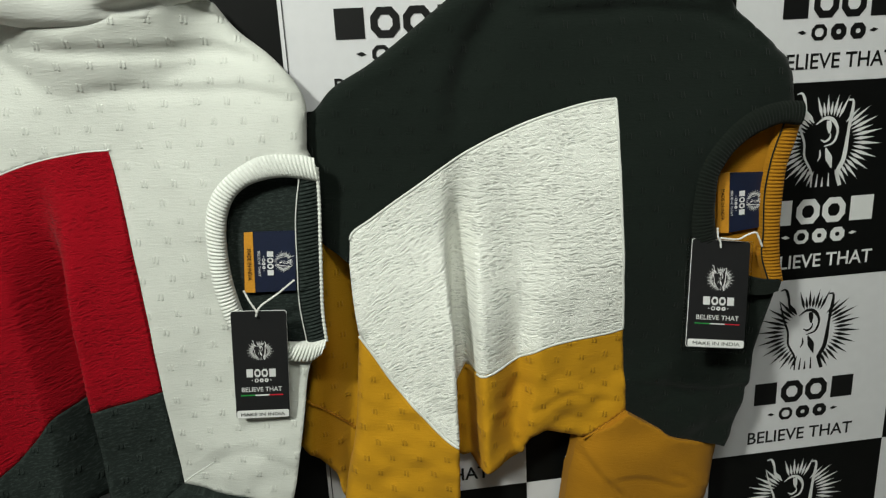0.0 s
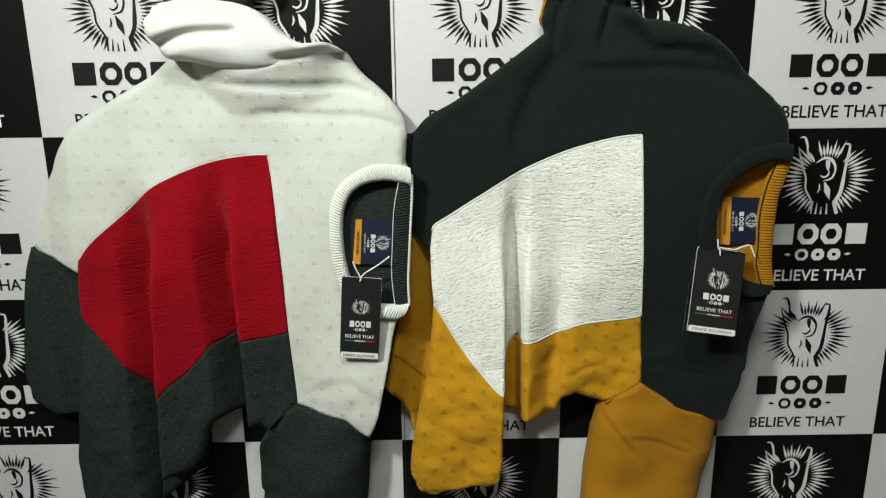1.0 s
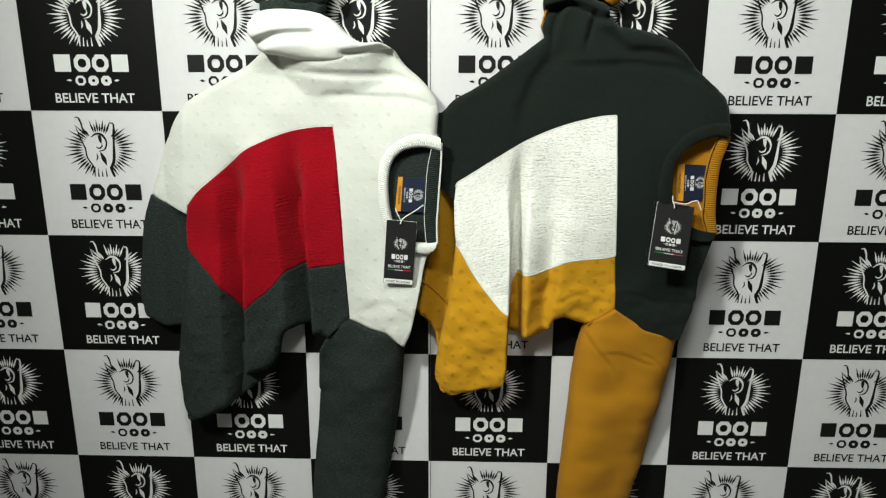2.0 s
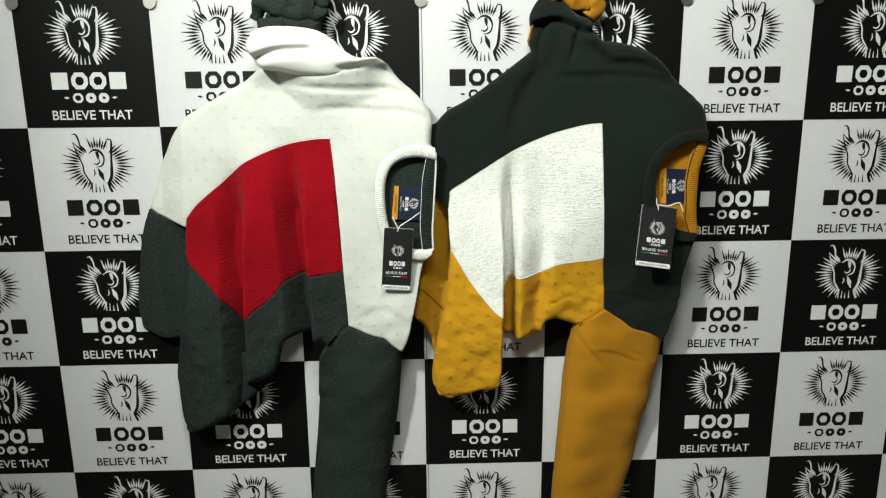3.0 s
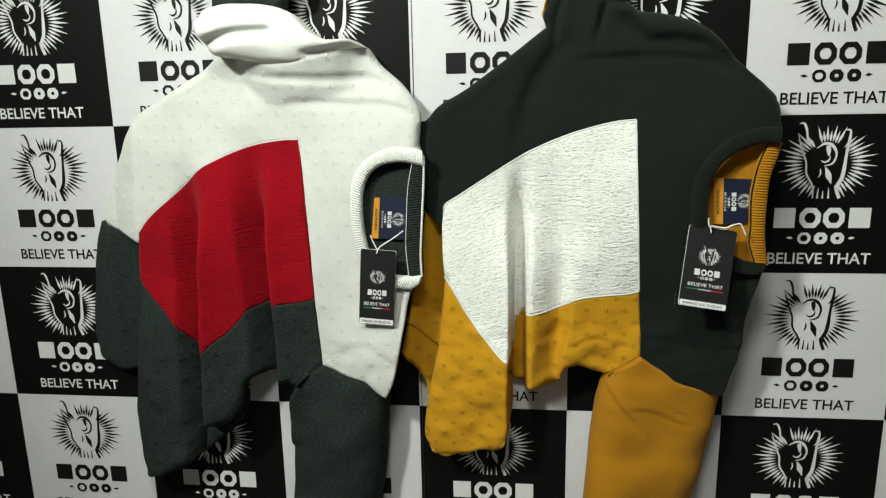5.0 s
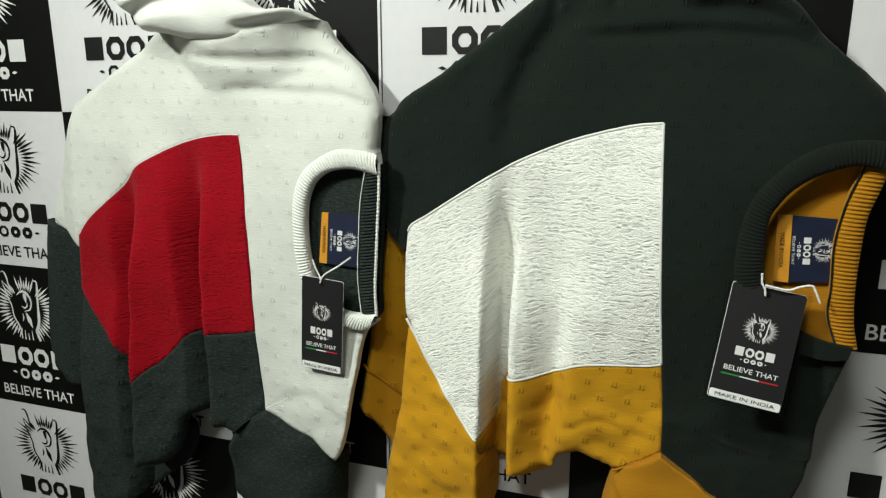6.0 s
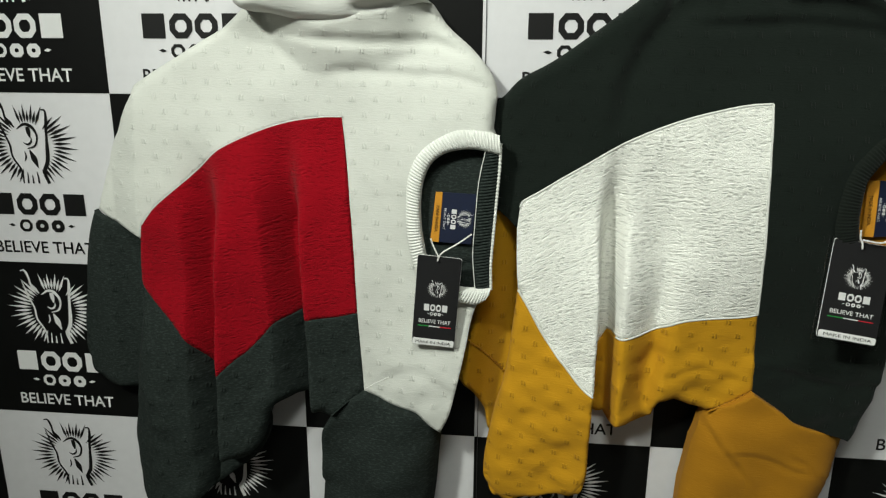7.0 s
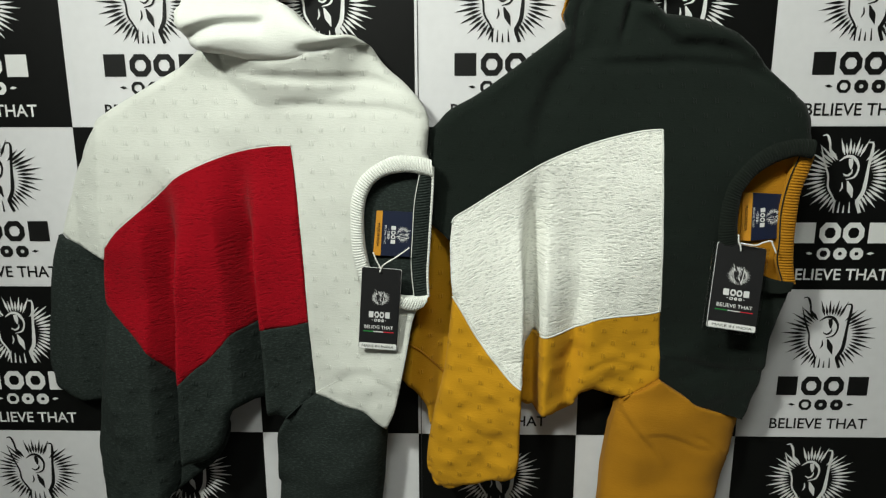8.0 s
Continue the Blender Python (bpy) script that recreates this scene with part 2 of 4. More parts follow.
def cloth(name, poly, depth, material, parent, label="", size=0.005, round_lines=(), rounding=0.014, radius=0.016, skirt=0.012, lift=0.0, bias=0.0):
    """A hanging cloth panel: an (x, z) outline filled with fine triangles, laid at its depth off the banner, with turned-back edges."""
    poly = np.array(poly)
    keep = np.linalg.norm(poly - np.roll(poly, 1, 0), axis=1) > 0.0006
    poly = poly[keep]
    low, high = poly.min(0), poly.max(0)
    rows = np.arange(low[1], high[1], size * 0.866)
    pts = []
    for k, zz in enumerate(rows):
        xx = np.arange(low[0] + (k % 2) * size / 2, high[0], size)
        pts.append(np.stack((xx, np.full(xx.shape, zz)), 1))
    pts = np.vstack(pts)
    closed = np.vstack((poly, poly[:1]))
    ok = inside(poly, pts[:, 0], pts[:, 1])
    pts = pts[ok]
    pts = pts[gap([closed], pts[:, 0], pts[:, 1]) > size * 0.5]
    n = len(poly)
    flat = [Vector(p) for p in np.vstack((poly, pts))]
    from mathutils import geometry
    verts, edges, faces, *_ = geometry.delaunay_2d_cdt(flat, [(k, (k + 1) % n) for k in range(n)], [], 1, 1e-6)
    xz = np.array([(v[0], v[1]) for v in verts])
    d = depth(xz[:, 0], xz[:, 1]) + lift
    if round_lines:
        away = np.clip(gap(round_lines, xz[:, 0], xz[:, 1]) / radius, 0, 1)
        d = d - rounding * (1 - np.sqrt(1 - (1 - away) ** 2))
    co = np.stack((xz[:, 0], WALL_Y - d, xz[:, 1]), 1)
    tris = []
    for f in faces:
        a, b, c = (xz[k] for k in f[:3])
        turn = (b[0] - a[0]) * (c[1] - a[1]) - (b[1] - a[1]) * (c[0] - a[0])
        tris.append(tuple(f) if turn > 0 else tuple(f)[::-1])
    count = {}
    for f in tris:
        for k in range(3):
            e = (f[k], f[(k + 1) % 3])
            count[e] = 1
    rim = [e for e in count if (e[1], e[0]) not in count]
    extra, index = [], {}
    for e in rim:
        for k in e:
            if k not in index:
                index[k] = len(co) + len(extra)
                x, y, z = co[k]
                extra.append((x, max(y + 0.002, min(WALL_Y - 0.006, y + skirt)), z))
    everything = [tuple(p) for p in co] + extra
    walls = [(b, a, index[a], index[b]) for a, b in rim]
    mesh = bpy.data.meshes.new(name)
    mesh.from_pydata(everything, [], tris + walls)
    uv = mesh.uv_layers.new(name="UVMap")
    idx = np.empty(len(mesh.loops), int)
    mesh.loops.foreach_get("vertex_index", idx)
    all_co = np.array(everything)
    uv.data.foreach_set("uv", np.stack((all_co[idx, 0], all_co[idx, 2] + bias * np.clip(0.113 - all_co[idx, 0], 0, 1)), 1).ravel())
    ob = linked(name, mesh, material, parent, label)
    mesh.polygons.foreach_set("use_smooth", [True] * len(tris) + [False] * len(walls))
    return ob


def ribbed_band(name, outer, inner, depth, material, parent, label="", pitch=0.0042, relief=0.0011, bulge=0.006, across=9, tilt=0.0, end_flat=0.0):
    """A rib-knit band between two lines, with real ribs across it and a rounded section."""
    length = np.linalg.norm(np.diff(np.array(outer), axis=0), axis=1).sum()
    count = int(length / pitch) * 6
    a, b = spline(outer, length / 400), spline(inner, length / 400)
    s = np.linspace(0, 1, count + 1)
    ga = np.stack([np.interp(s, np.linspace(0, 1, len(a)), a[:, k]) for k in (0, 1)], 1)
    gb = np.stack([np.interp(s, np.linspace(0, 1, len(b)), b[:, k]) for k in (0, 1)], 1)
    bm = bmesh.new()
    uv = bm.loops.layers.uv.new("UVMap")
    rows = []
    for k in range(count + 1):
        flat = 1 - end_flat * float(smooth((k / count - 0.55) / 0.25))
        rib = flat * relief * math.cos(2 * math.pi * k / 6)
        row = []
        for j in range(across):
            v = j / (across - 1)
            p = ga[k] * (1 - v) + gb[k] * v
            swell = math.sqrt(max(0.0, 1 - (2 * v - 1) ** 2))
            d = depth - bulge - 0.006 * (1 - flat) + flat * bulge * swell + rib * (0.35 + 0.65 * swell) + tilt * (v - 0.5)
            row.append(bm.verts.new((p[0], WALL_Y - d, p[1])))
        row.append(bm.verts.new((gb[k][0], WALL_Y - depth + bulge + 0.008, gb[k][1])))
        rows.append(row)
    for r, t in zip(rows, rows[1:]):
        for j in range(across):
            f = bm.faces.new((r[j], r[j + 1], t[j + 1], t[j]))
            for loop in f.loops:
                loop[uv].uv = (loop.vert.co.x, loop.vert.co.z)
    bmesh.ops.recalc_face_normals(bm, faces=bm.faces)
    return part(name, bm, material, parent, label, True)


def text_mesh(words, wide, tall, bold=0.0, turn=0.0):
    """Flat lettering in x and z, its middle at the origin."""
    data = bpy.data.curves.new("lettering", "FONT")
    data.body, data.offset, data.resolution_u = words, bold, 3
    ob = new("lettering", data)
    bpy.context.view_layer.update()
    mesh = bpy.data.meshes.new_from_object(ob.evaluated_get(bpy.context.evaluated_depsgraph_get()))
    bpy.data.objects.remove(ob)
    co = np.array([v.co for v in mesh.vertices])
    low, high = co.min(0), co.max(0)
    scaled = (co - (low + high) / 2) / np.maximum(high - low, 1e-6) * np.array((wide, tall, 0))
    c, s = math.cos(turn), math.sin(turn)
    for v, p in zip(mesh.vertices, scaled):
        v.co = (c * p[0] - s * p[1], 0, s * p[0] + c * p[1])
    mesh.materials.clear()
    return mesh


def stroke(bm, points, widths):
    """A flat brush stroke in x and z."""
    p = spline(points, 0.003)
    w = np.interp(np.linspace(0, 1, len(p)), np.linspace(0, 1, len(widths)), widths) / 2
    pairs = []
    for k in range(len(p)):
        way = p[min(k + 1, len(p) - 1)] - p[max(k - 1, 0)]
        way = way / (np.linalg.norm(way) + 1e-9)
        a, b = p[k] + w[k] * np.array((-way[1], way[0])), p[k] - w[k] * np.array((-way[1], way[0]))
        pairs.append((bm.verts.new((a[0], 0, a[1])), bm.verts.new((b[0], 0, b[1]))))
    for (a, b), (c, d) in zip(pairs, pairs[1:]):
        bm.faces.new((b, a, c, d))


def face_front(bm):
    for f in bm.faces:
        f.normal_update()
        if f.normal.y > 0:
            f.normal_flip()


def sunburst_mesh(scale, turn=0.0):
    """The round badge: pointed rays about a plain forked shape drawn in strokes."""
    bm = bmesh.new()
    rays = 46
    for k in range(rays):
        a = math.radians(-68 + 316 * k / (rays - 1))
        if math.radians(113) < a < math.radians(127) or math.radians(50) < a < math.radians(60):
            continue
        reach = 1.0 if k % 2 else 0.86
        top = abs(math.sin(a)) if math.sin(a) > 0 else 0.0
        ri = 0.040 - 0.004 * abs(math.cos(a)) - 0.008 * top
        ro = reach * (0.076 * abs(math.cos(a)) ** 2 + (0.058 if math.sin(a) > 0 else 0.062) * abs(math.sin(a)) ** 2)
        half = 0.0022
        c, s = math.cos(a), math.sin(a)
        tip = bm.verts.new((ro * c, 0, max(-0.056, ro * s)))
        mid = ri + 0.35 * (ro - ri)
        left = bm.verts.new((mid * c - half * s, 0, max(-0.056, mid * s + half * c)))
        right = bm.verts.new((mid * c + half * s, 0, max(-0.056, mid * s - half * c)))
        root = bm.verts.new((ri * c, 0, max(-0.056, ri * s)))
        bm.faces.new((root, right, tip, left))
    for points, widths in (
            (((-0.046, 0.060), (-0.039, 0.061), (-0.034, 0.050), (-0.031, 0.036), (-0.020, 0.024)), (0.001, 0.004, 0.003, 0.004, 0.001)),
            (((-0.046, 0.044), (-0.038, 0.018), (-0.031, 0.000), (-0.029, -0.018), (-0.018, -0.038), (-0.017, -0.057)), (0.001, 0.003, 0.003, 0.003, 0.003, 0.002)),
            (((0.024, 0.050), (0.031, 0.047), (0.028, 0.014), (0.025, -0.022), (0.018, -0.040), (0.023, -0.057)), (0.002, 0.005, 0.004, 0.006, 0.006, 0.005)),
            (((-0.017, 0.022), (-0.006, 0.029), (0.005, 0.027), (0.013, 0.014), (0.009, -0.001), (-0.004, -0.006)), (0.001, 0.004, 0.005, 0.003, 0.003, 0.001)),
            (((0.000, 0.026), (0.001, 0.018), (0.002, 0.010)), (0.006, 0.007, 0.002)),
            (((-0.009, 0.003), (-0.003, 0.000), (0.003, 0.004), (0.004, 0.010)), (0.001, 0.003, 0.003, 0.001)),
            (((-0.001, -0.008), (0.004, -0.020), (0.009, -0.034)), (0.002, 0.010, 0.001)),
            (((-0.009, -0.010), (-0.008, -0.018), (-0.011, -0.024)), (0.001, 0.003, 0.001)),
            (((-0.009, -0.040), (-0.010, -0.057)), (0.001, 0.003)), (((-0.002, -0.045), (-0.002, -0.057)), (0.001, 0.003)),
            (((0.006, -0.040), (0.007, -0.057)), (0.001, 0.003))):
        stroke(bm, points, widths)
    c, s = math.cos(turn), math.sin(turn)
    for v in bm.verts:
        x, z = v.co.x * scale, v.co.z * scale
        v.co = (c * x - s * z, 0, s * x + c * z)
    face_front(bm)
    mesh = bpy.data.meshes.new("badge")
    bm.to_mesh(mesh)
    bm.free()
    return mesh


def blocks_mesh(wide, tall, shapes, turn=0.0):
    """A row of plain blocks that stands for a trade mark, its middle at the origin; shapes are outlines in a unit row."""
    bm = bmesh.new()
    c, s = math.cos(turn), math.sin(turn)
    for outline in shapes:
        made = []
        for x, z in outline:
            px, pz = (x - 0.5) * wide, (z - 0.5) * tall
            made.append(bm.verts.new((c * px - s * pz, 0, s * px + c * pz)))
        bm.faces.new(made)
    bmesh.ops.triangulate(bm, faces=bm.faces)
    face_front(bm)
    mesh = bpy.data.meshes.new("mark")
    bm.to_mesh(mesh)
    bm.free()
    return mesh


def rounded(x0, x1, cut=0.25):
    """The outline of a rounded block."""
    a, b = x0 + cut * (x1 - x0), x1 - cut * (x1 - x0)
    return [[(a, 0), (b, 0), (x1, 0.3), (x1, 0.7), (b, 1), (a, 1), (x0, 0.7), (x0, 0.3)]]


def ringed(x0, x1, hole=0.50):
    """A rounded block with an open middle, as plain four-sided pieces."""
    outer = rounded(x0, x1)[0]
    mx = (x0 + x1) / 2
    inner = [(mx + (x - mx) * hole, 0.5 + (z - 0.5) * hole) for x, z in outer]
    return [[outer[k], outer[(k + 1) % 8], inner[(k + 1) % 8], inner[k]] for k in range(8)]


BIG_MARK = [[(0.0, 0.0), (0.22, 0.0), (0.22, 1.0), (0.0, 1.0)]] + ringed(0.265, 0.485) + ringed(0.51, 0.73) + [[(0.775, 0.0), (0.995, 0.0), (0.995, 1.0), (0.775, 1.0)]]
SMALL_MARK = ([[(0.0, 0.55), (0.06, 0.66), (0.11, 0.5), (0.06, 0.40)], [(0.89, 0.5), (0.94, 0.66), (1.0, 0.55), (0.94, 0.40)]]
              + ringed(0.17, 0.36, 0.55) + ringed(0.41, 0.60, 0.3) + ringed(0.65, 0.84, 0.3))

# ---- room ----
def structure(name, low, high, material, label):
    bm = bmesh.new()
    box(bm, low, high)
    return tagged(part(name, bm, material), label, name.split("_")[0], kind="structure")


structure("floor", (-2.6, -3.2, -0.1), (2.6, 0.95, 0.0), FLOOR_TILE, "grey stone floor of a small shop room")
structure("ceiling", (-2.6, -3.2, 2.65), (2.6, 0.95, 2.75), CEILING_PAINT, "grey painted flat ceiling of the shop room")
structure("wall_north", (-2.6, 0.835, 0.0), (2.6, 0.95, 2.65), WALL_PAINT, "grey painted wall behind the printed banner")
structure("wall_south", (-2.6, -3.3, 0.0), (2.6, -3.2, 2.65), WALL_PAINT, "grey painted wall opposite the banner")
structure("wall_west", (-2.7, -3.2, 0.0), (-2.6, 0.95, 2.65), WALL_PAINT, "grey painted side wall of the room")
structure("wall_east", (2.6, -3.2, 0.0), (2.7, 0.95, 2.65), WALL_PAINT, "grey painted side wall of the room")

# ---- lines of the cloth, in metres on the wall: x and height ----
WHITE_FOLD_A = [(-0.422, 1.367), (-0.418, 1.223), (-0.42, 1.051), (-0.422, 0.915)]
WHITE_FOLD_B = [(-0.303, 1.332), (-0.295, 1.207), (-0.291, 1.137), (-0.286, 1.011)]
WHITE_ROLL = [(-0.366, 1.554), (-0.350, 1.545), (-0.328, 1.543), (-0.300, 1.537), (-0.278, 1.533), (-0.225, 1.530), (-0.173, 1.534), (-0.150, 1.545), (-0.135, 1.554), (-0.119, 1.555)]
WHITE_ROLL_SPLIT = [(-0.20, 1.550), (-0.173, 1.553), (-0.145, 1.562)]
WHITE_CREASE = [(-0.372, 1.565), (-0.344, 1.579), (-0.317, 1.585), (-0.269, 1.586)]
WHITE_SLACK = [(-0.344, 1.532), (-0.321, 1.502), (-0.288, 1.475), (-0.26, 1.465), (-0.22, 1.472), (-0.163, 1.484), (-0.107, 1.508)]
BLACK_SLACK = [(0.17, 1.549), (0.137, 1.504), (0.119, 1.457), (0.113, 1.409)]
WHITE_TUCK = [(-0.326, 1.517), (-0.261, 1.507), (-0.197, 1.501), (-0.121, 1.503), (-0.067, 1.488)]
BLACK_FOLD_A = [(0.113, 1.379), (0.109, 1.259), (0.109, 1.123), (0.107, 0.981)]
BLACK_FOLD_B = [(0.136, 1.378), (0.133, 1.258), (0.132, 1.134), (0.134, 1.004)]
BLACK_FOLD_C = [(0.180, 1.40), (0.200, 1.30), (0.201, 1.19), (0.196, 1.10), (0.188, 1.038)]
BLACK_ROLL = [(0.281, 1.594), (0.307, 1.558), (0.349, 1.56), (0.392, 1.553), (0.426, 1.527)]
BLACK_CAP = [(0.155, 1.627), (0.181, 1.633), (0.207, 1.641), (0.239, 1.629), (0.272, 1.613)]
BLACK_DRAG = [(0.244, 1.532), (0.329, 1.535), (0.415, 1.525), (0.472, 1.485)]
BLACK_PLEAT_A = [(0.197, 1.634), (0.183, 1.599), (0.177, 1.552)]
BLACK_PLEAT_B = [(0.25, 1.624), (0.241, 1.599), (0.234, 1.563)]
SLEEVE_PULL_A = [(0.26, 1.013), (0.286, 0.977), (0.31, 0.951), (0.327, 0.927)]
SLEEVE_PULL_B = [(0.313, 0.971), (0.345, 0.966), (0.391, 0.945)]
SLEEVE_PULL_C = [(0.387, 0.969), (0.413, 0.947), (0.432, 0.926)]
WHITE_TUCK_HIGH = [(-0.25, 1.516), (-0.18, 1.514), (-0.12, 1.517), (-0.085, 1.503)]
WHITE_UNDERARM = [(-0.21, 1.036), (-0.183, 1.058), (-0.148, 1.072), (-0.114, 1.066), (-0.086, 1.037)]
WHITE_CREASE_LOW = [(-0.219, 1.478), (-0.154, 1.473), (-0.089, 1.471), (-0.04, 1.457)]
BLACK_FLANK = [(0.347, 1.095), (0.404, 1.082), (0.465, 1.083)]
HEM_PULL = [(0.211, 1.073), (0.238, 1.094), (0.267, 1.085), (0.296, 1.076)]
W_LEFT = [(-0.616, 1.273), (-0.593, 1.337), (-0.572, 1.388), (-0.542, 1.437), (-0.521, 1.459), (-0.469, 1.489), (-0.399, 1.526), (-0.366, 1.554)]
W_BUNCH = [(-0.366, 1.554), (-0.370, 1.568), (-0.377, 1.587), (-0.371, 1.605), (-0.355, 1.621), (-0.31, 1.624), (-0.257, 1.618), (-0.225, 1.603), (-0.199, 1.579), (-0.173, 1.565), (-0.14, 1.566), (-0.119, 1.555)]
W_SHOULDER = [(-0.119, 1.555), (-0.098, 1.527), (-0.068, 1.501), (-0.044, 1.473), (-0.034, 1.45), (-0.035, 1.425), (-0.037, 1.401)]
W_SIDE = [(-0.037, 1.181), (-0.054, 1.166), (-0.062, 1.14), (-0.067, 1.11), (-0.080, 1.045), (-0.090, 1.003), (-0.102, 0.976)]
W_ARM = [(-0.102, 0.976), (-0.119, 0.987), (-0.138, 1.004), (-0.173, 1.014), (-0.211, 1.033)]
W_SEAM_LOW = [(-0.211, 1.033), (-0.214, 1.093), (-0.217, 1.15)]
W_SEAM_HIGH = [(-0.217, 1.15), (-0.222, 1.254), (-0.228, 1.343), (-0.235, 1.414)]
W_ARC = [(-0.235, 1.414), (-0.265, 1.413), (-0.31, 1.406), (-0.355, 1.392), (-0.402, 1.371), (-0.431, 1.35), (-0.469, 1.318), (-0.508, 1.285), (-0.528, 1.26)]
W_CORNER = [(-0.528, 1.26), (-0.532, 1.24)]
W_FLAPLINE = [(-0.532, 1.24), (-0.561, 1.25), (-0.588, 1.26), (-0.61, 1.275)]
W_REDBASE = [(-0.217, 1.15), (-0.249, 1.145), (-0.284, 1.143), (-0.318, 1.133), (-0.34, 1.126), (-0.356, 1.108), (-0.377, 1.087), (-0.397, 1.073), (-0.438, 1.033)]
W_REDSIDE = [(-0.438, 1.033), (-0.456, 1.068), (-0.485, 1.111), (-0.517, 1.149), (-0.535, 1.17)]
W_REDEDGE = [(-0.535, 1.17), (-0.536, 1.204), (-0.532, 1.24)]
W_ARMPIT = [(-0.211, 1.033), (-0.234, 1.018), (-0.256, 0.999)]
W_HEM = [(-0.259, 0.994), (-0.271, 1.005), (-0.295, 1.002), (-0.318, 1.008), (-0.34, 1.005), (-0.35, 0.992), (-0.356, 0.969), (-0.364, 0.946), (-0.385, 0.926), (-0.411, 0.923)]
W_HEM_LEFT = [(-0.444, 0.886), (-0.452, 0.858), (-0.477, 0.83), (-0.548, 0.795)]
W_INSIDE = [(-0.475, 0.959), (-0.38, 0.972), (-0.366, 0.947), (-0.385, 0.903), (-0.425, 0.868), (-0.484, 0.823), (-0.516, 0.81)]
W_DRAPE = [(-0.548, 0.795), (-0.573, 0.803), (-0.584, 0.889), (-0.58, 0.953), (-0.555, 1.06), (-0.543, 1.121), (-0.54, 1.166)]
WF_EDGE = [(-0.611, 1.274), (-0.633, 1.22), (-0.648, 1.149), (-0.659, 1.076), (-0.656, 1.036), (-0.64, 1.009), (-0.567, 0.993)]
WS_LEFT = [(-0.262, 0.988), (-0.275, 0.957), (-0.284, 0.863), (-0.297, 0.752), (-0.31, 0.64), (-0.32, 0.527)]
WS_RIGHT = [(-0.102, 0.972), (-0.107, 0.922), (-0.111, 0.87), (-0.12, 0.801), (-0.131, 0.732), (-0.144, 0.648), (-0.164, 0.539)]
B_LEFT = [(-0.033, 1.296), (-0.039, 1.33), (-0.04, 1.375), (-0.038, 1.424), (-0.021, 1.446), (-0.002, 1.465), (0.041, 1.489), (0.111, 1.539), (0.162, 1.577)]
B_BUNCH = [(0.162, 1.577), (0.157, 1.595), (0.165, 1.616), (0.156, 1.635), (0.165, 1.659), (0.183, 1.677), (0.221, 1.67), (0.247, 1.646), (0.272, 1.632), (0.279, 1.61), (0.297, 1.595)]
B_SHOULDER = [(0.297, 1.595), (0.338, 1.589), (0.379, 1.575), (0.405, 1.557), (0.427, 1.532), (0.454, 1.504), (0.482, 1.48), (0.496, 1.461), (0.503, 1.433), (0.506, 1.413)]
B_SIDE = [(0.491, 1.221), (0.487, 1.204), (0.479, 1.172), (0.469, 1.125), (0.468, 1.083), (0.46, 1.04), (0.446, 0.997)]
B_ARM = [(0.446, 0.997), (0.418, 1.005), (0.377, 1.018), (0.36, 1.031), (0.337, 1.046), (0.318, 1.059)]
B_SEAM_LOW = [(0.318, 1.059), (0.316, 1.112), (0.311, 1.169)]
B_SEAM_HIGH = [(0.311, 1.169), (0.304, 1.26), (0.298, 1.369), (0.295, 1.437)]
B_ARC = [(0.295, 1.437), (0.266, 1.434), (0.224, 1.424), (0.187, 1.412), (0.145, 1.394), (0.115, 1.378), (0.064, 1.346), (0.026, 1.321), (0.005, 1.308), (-0.0, 1.299)]
B_TIP = [(-0.0, 1.299), (-0.003, 1.271)]
B_FLAPLINE = [(-0.003, 1.271), (-0.018, 1.286), (-0.033, 1.298)]
B_PATCHBASE = [(0.311, 1.169), (0.291, 1.164), (0.246, 1.16), (0.213, 1.154), (0.192, 1.139), (0.169, 1.133), (0.134, 1.128), (0.116, 1.101)]
B_PATCHIN = [(0.116, 1.101), (0.113, 1.06), (0.104, 1.055)]
B_PATCHSIDE = [(0.104, 1.055), (0.089, 1.064), (0.067, 1.089), (0.039, 1.125), (0.016, 1.165), (0.001, 1.189)]
B_PATCHEDGE = [(0.001, 1.189), (-0.002, 1.226), (-0.003, 1.271)]
B_ARMPIT = [(0.318, 1.059), (0.292, 1.041), (0.265, 1.024)]
B_HEM = [(0.268, 1.019), (0.25, 1.025), (0.22, 1.035), (0.199, 1.032), (0.187, 1.006), (0.163, 0.997), (0.138, 0.998), (0.125, 0.991), (0.112, 0.995)]
B_DRAPEIN = [(0.111, 1.0), (0.105, 1.037), (0.104, 1.055)]
B_DRAPE = [(0.112, 0.995), (0.111, 0.94), (0.103, 0.914), (0.091, 0.892), (0.059, 0.883), (0.015, 0.868), (-0.017, 0.866), (-0.033, 0.885), (-0.04, 0.916), (-0.029, 0.991), (-0.012, 1.066), (-0.004, 1.138), (0.001, 1.186)]
BF_EDGE = [(-0.033, 1.294), (-0.041, 1.248), (-0.053, 1.19), (-0.065, 1.12), (-0.076, 1.06), (-0.079, 1.046), (-0.059, 1.022), (-0.042, 0.992), (-0.033, 0.951), (0.0, 0.936)]
BS_LEFT = [(0.265, 1.024), (0.253, 0.971), (0.245, 0.894), (0.239, 0.807), (0.233, 0.73), (0.228, 0.661), (0.225, 0.549)]
BS_RIGHT = [(0.453, 0.99), (0.444, 0.936), (0.433, 0.87), (0.421, 0.802), (0.411, 0.717), (0.392, 0.651), (0.371, 0.541)]
BF_SEAM = [(-0.069, 1.11), (-0.044, 1.087), (-0.015, 1.047)]
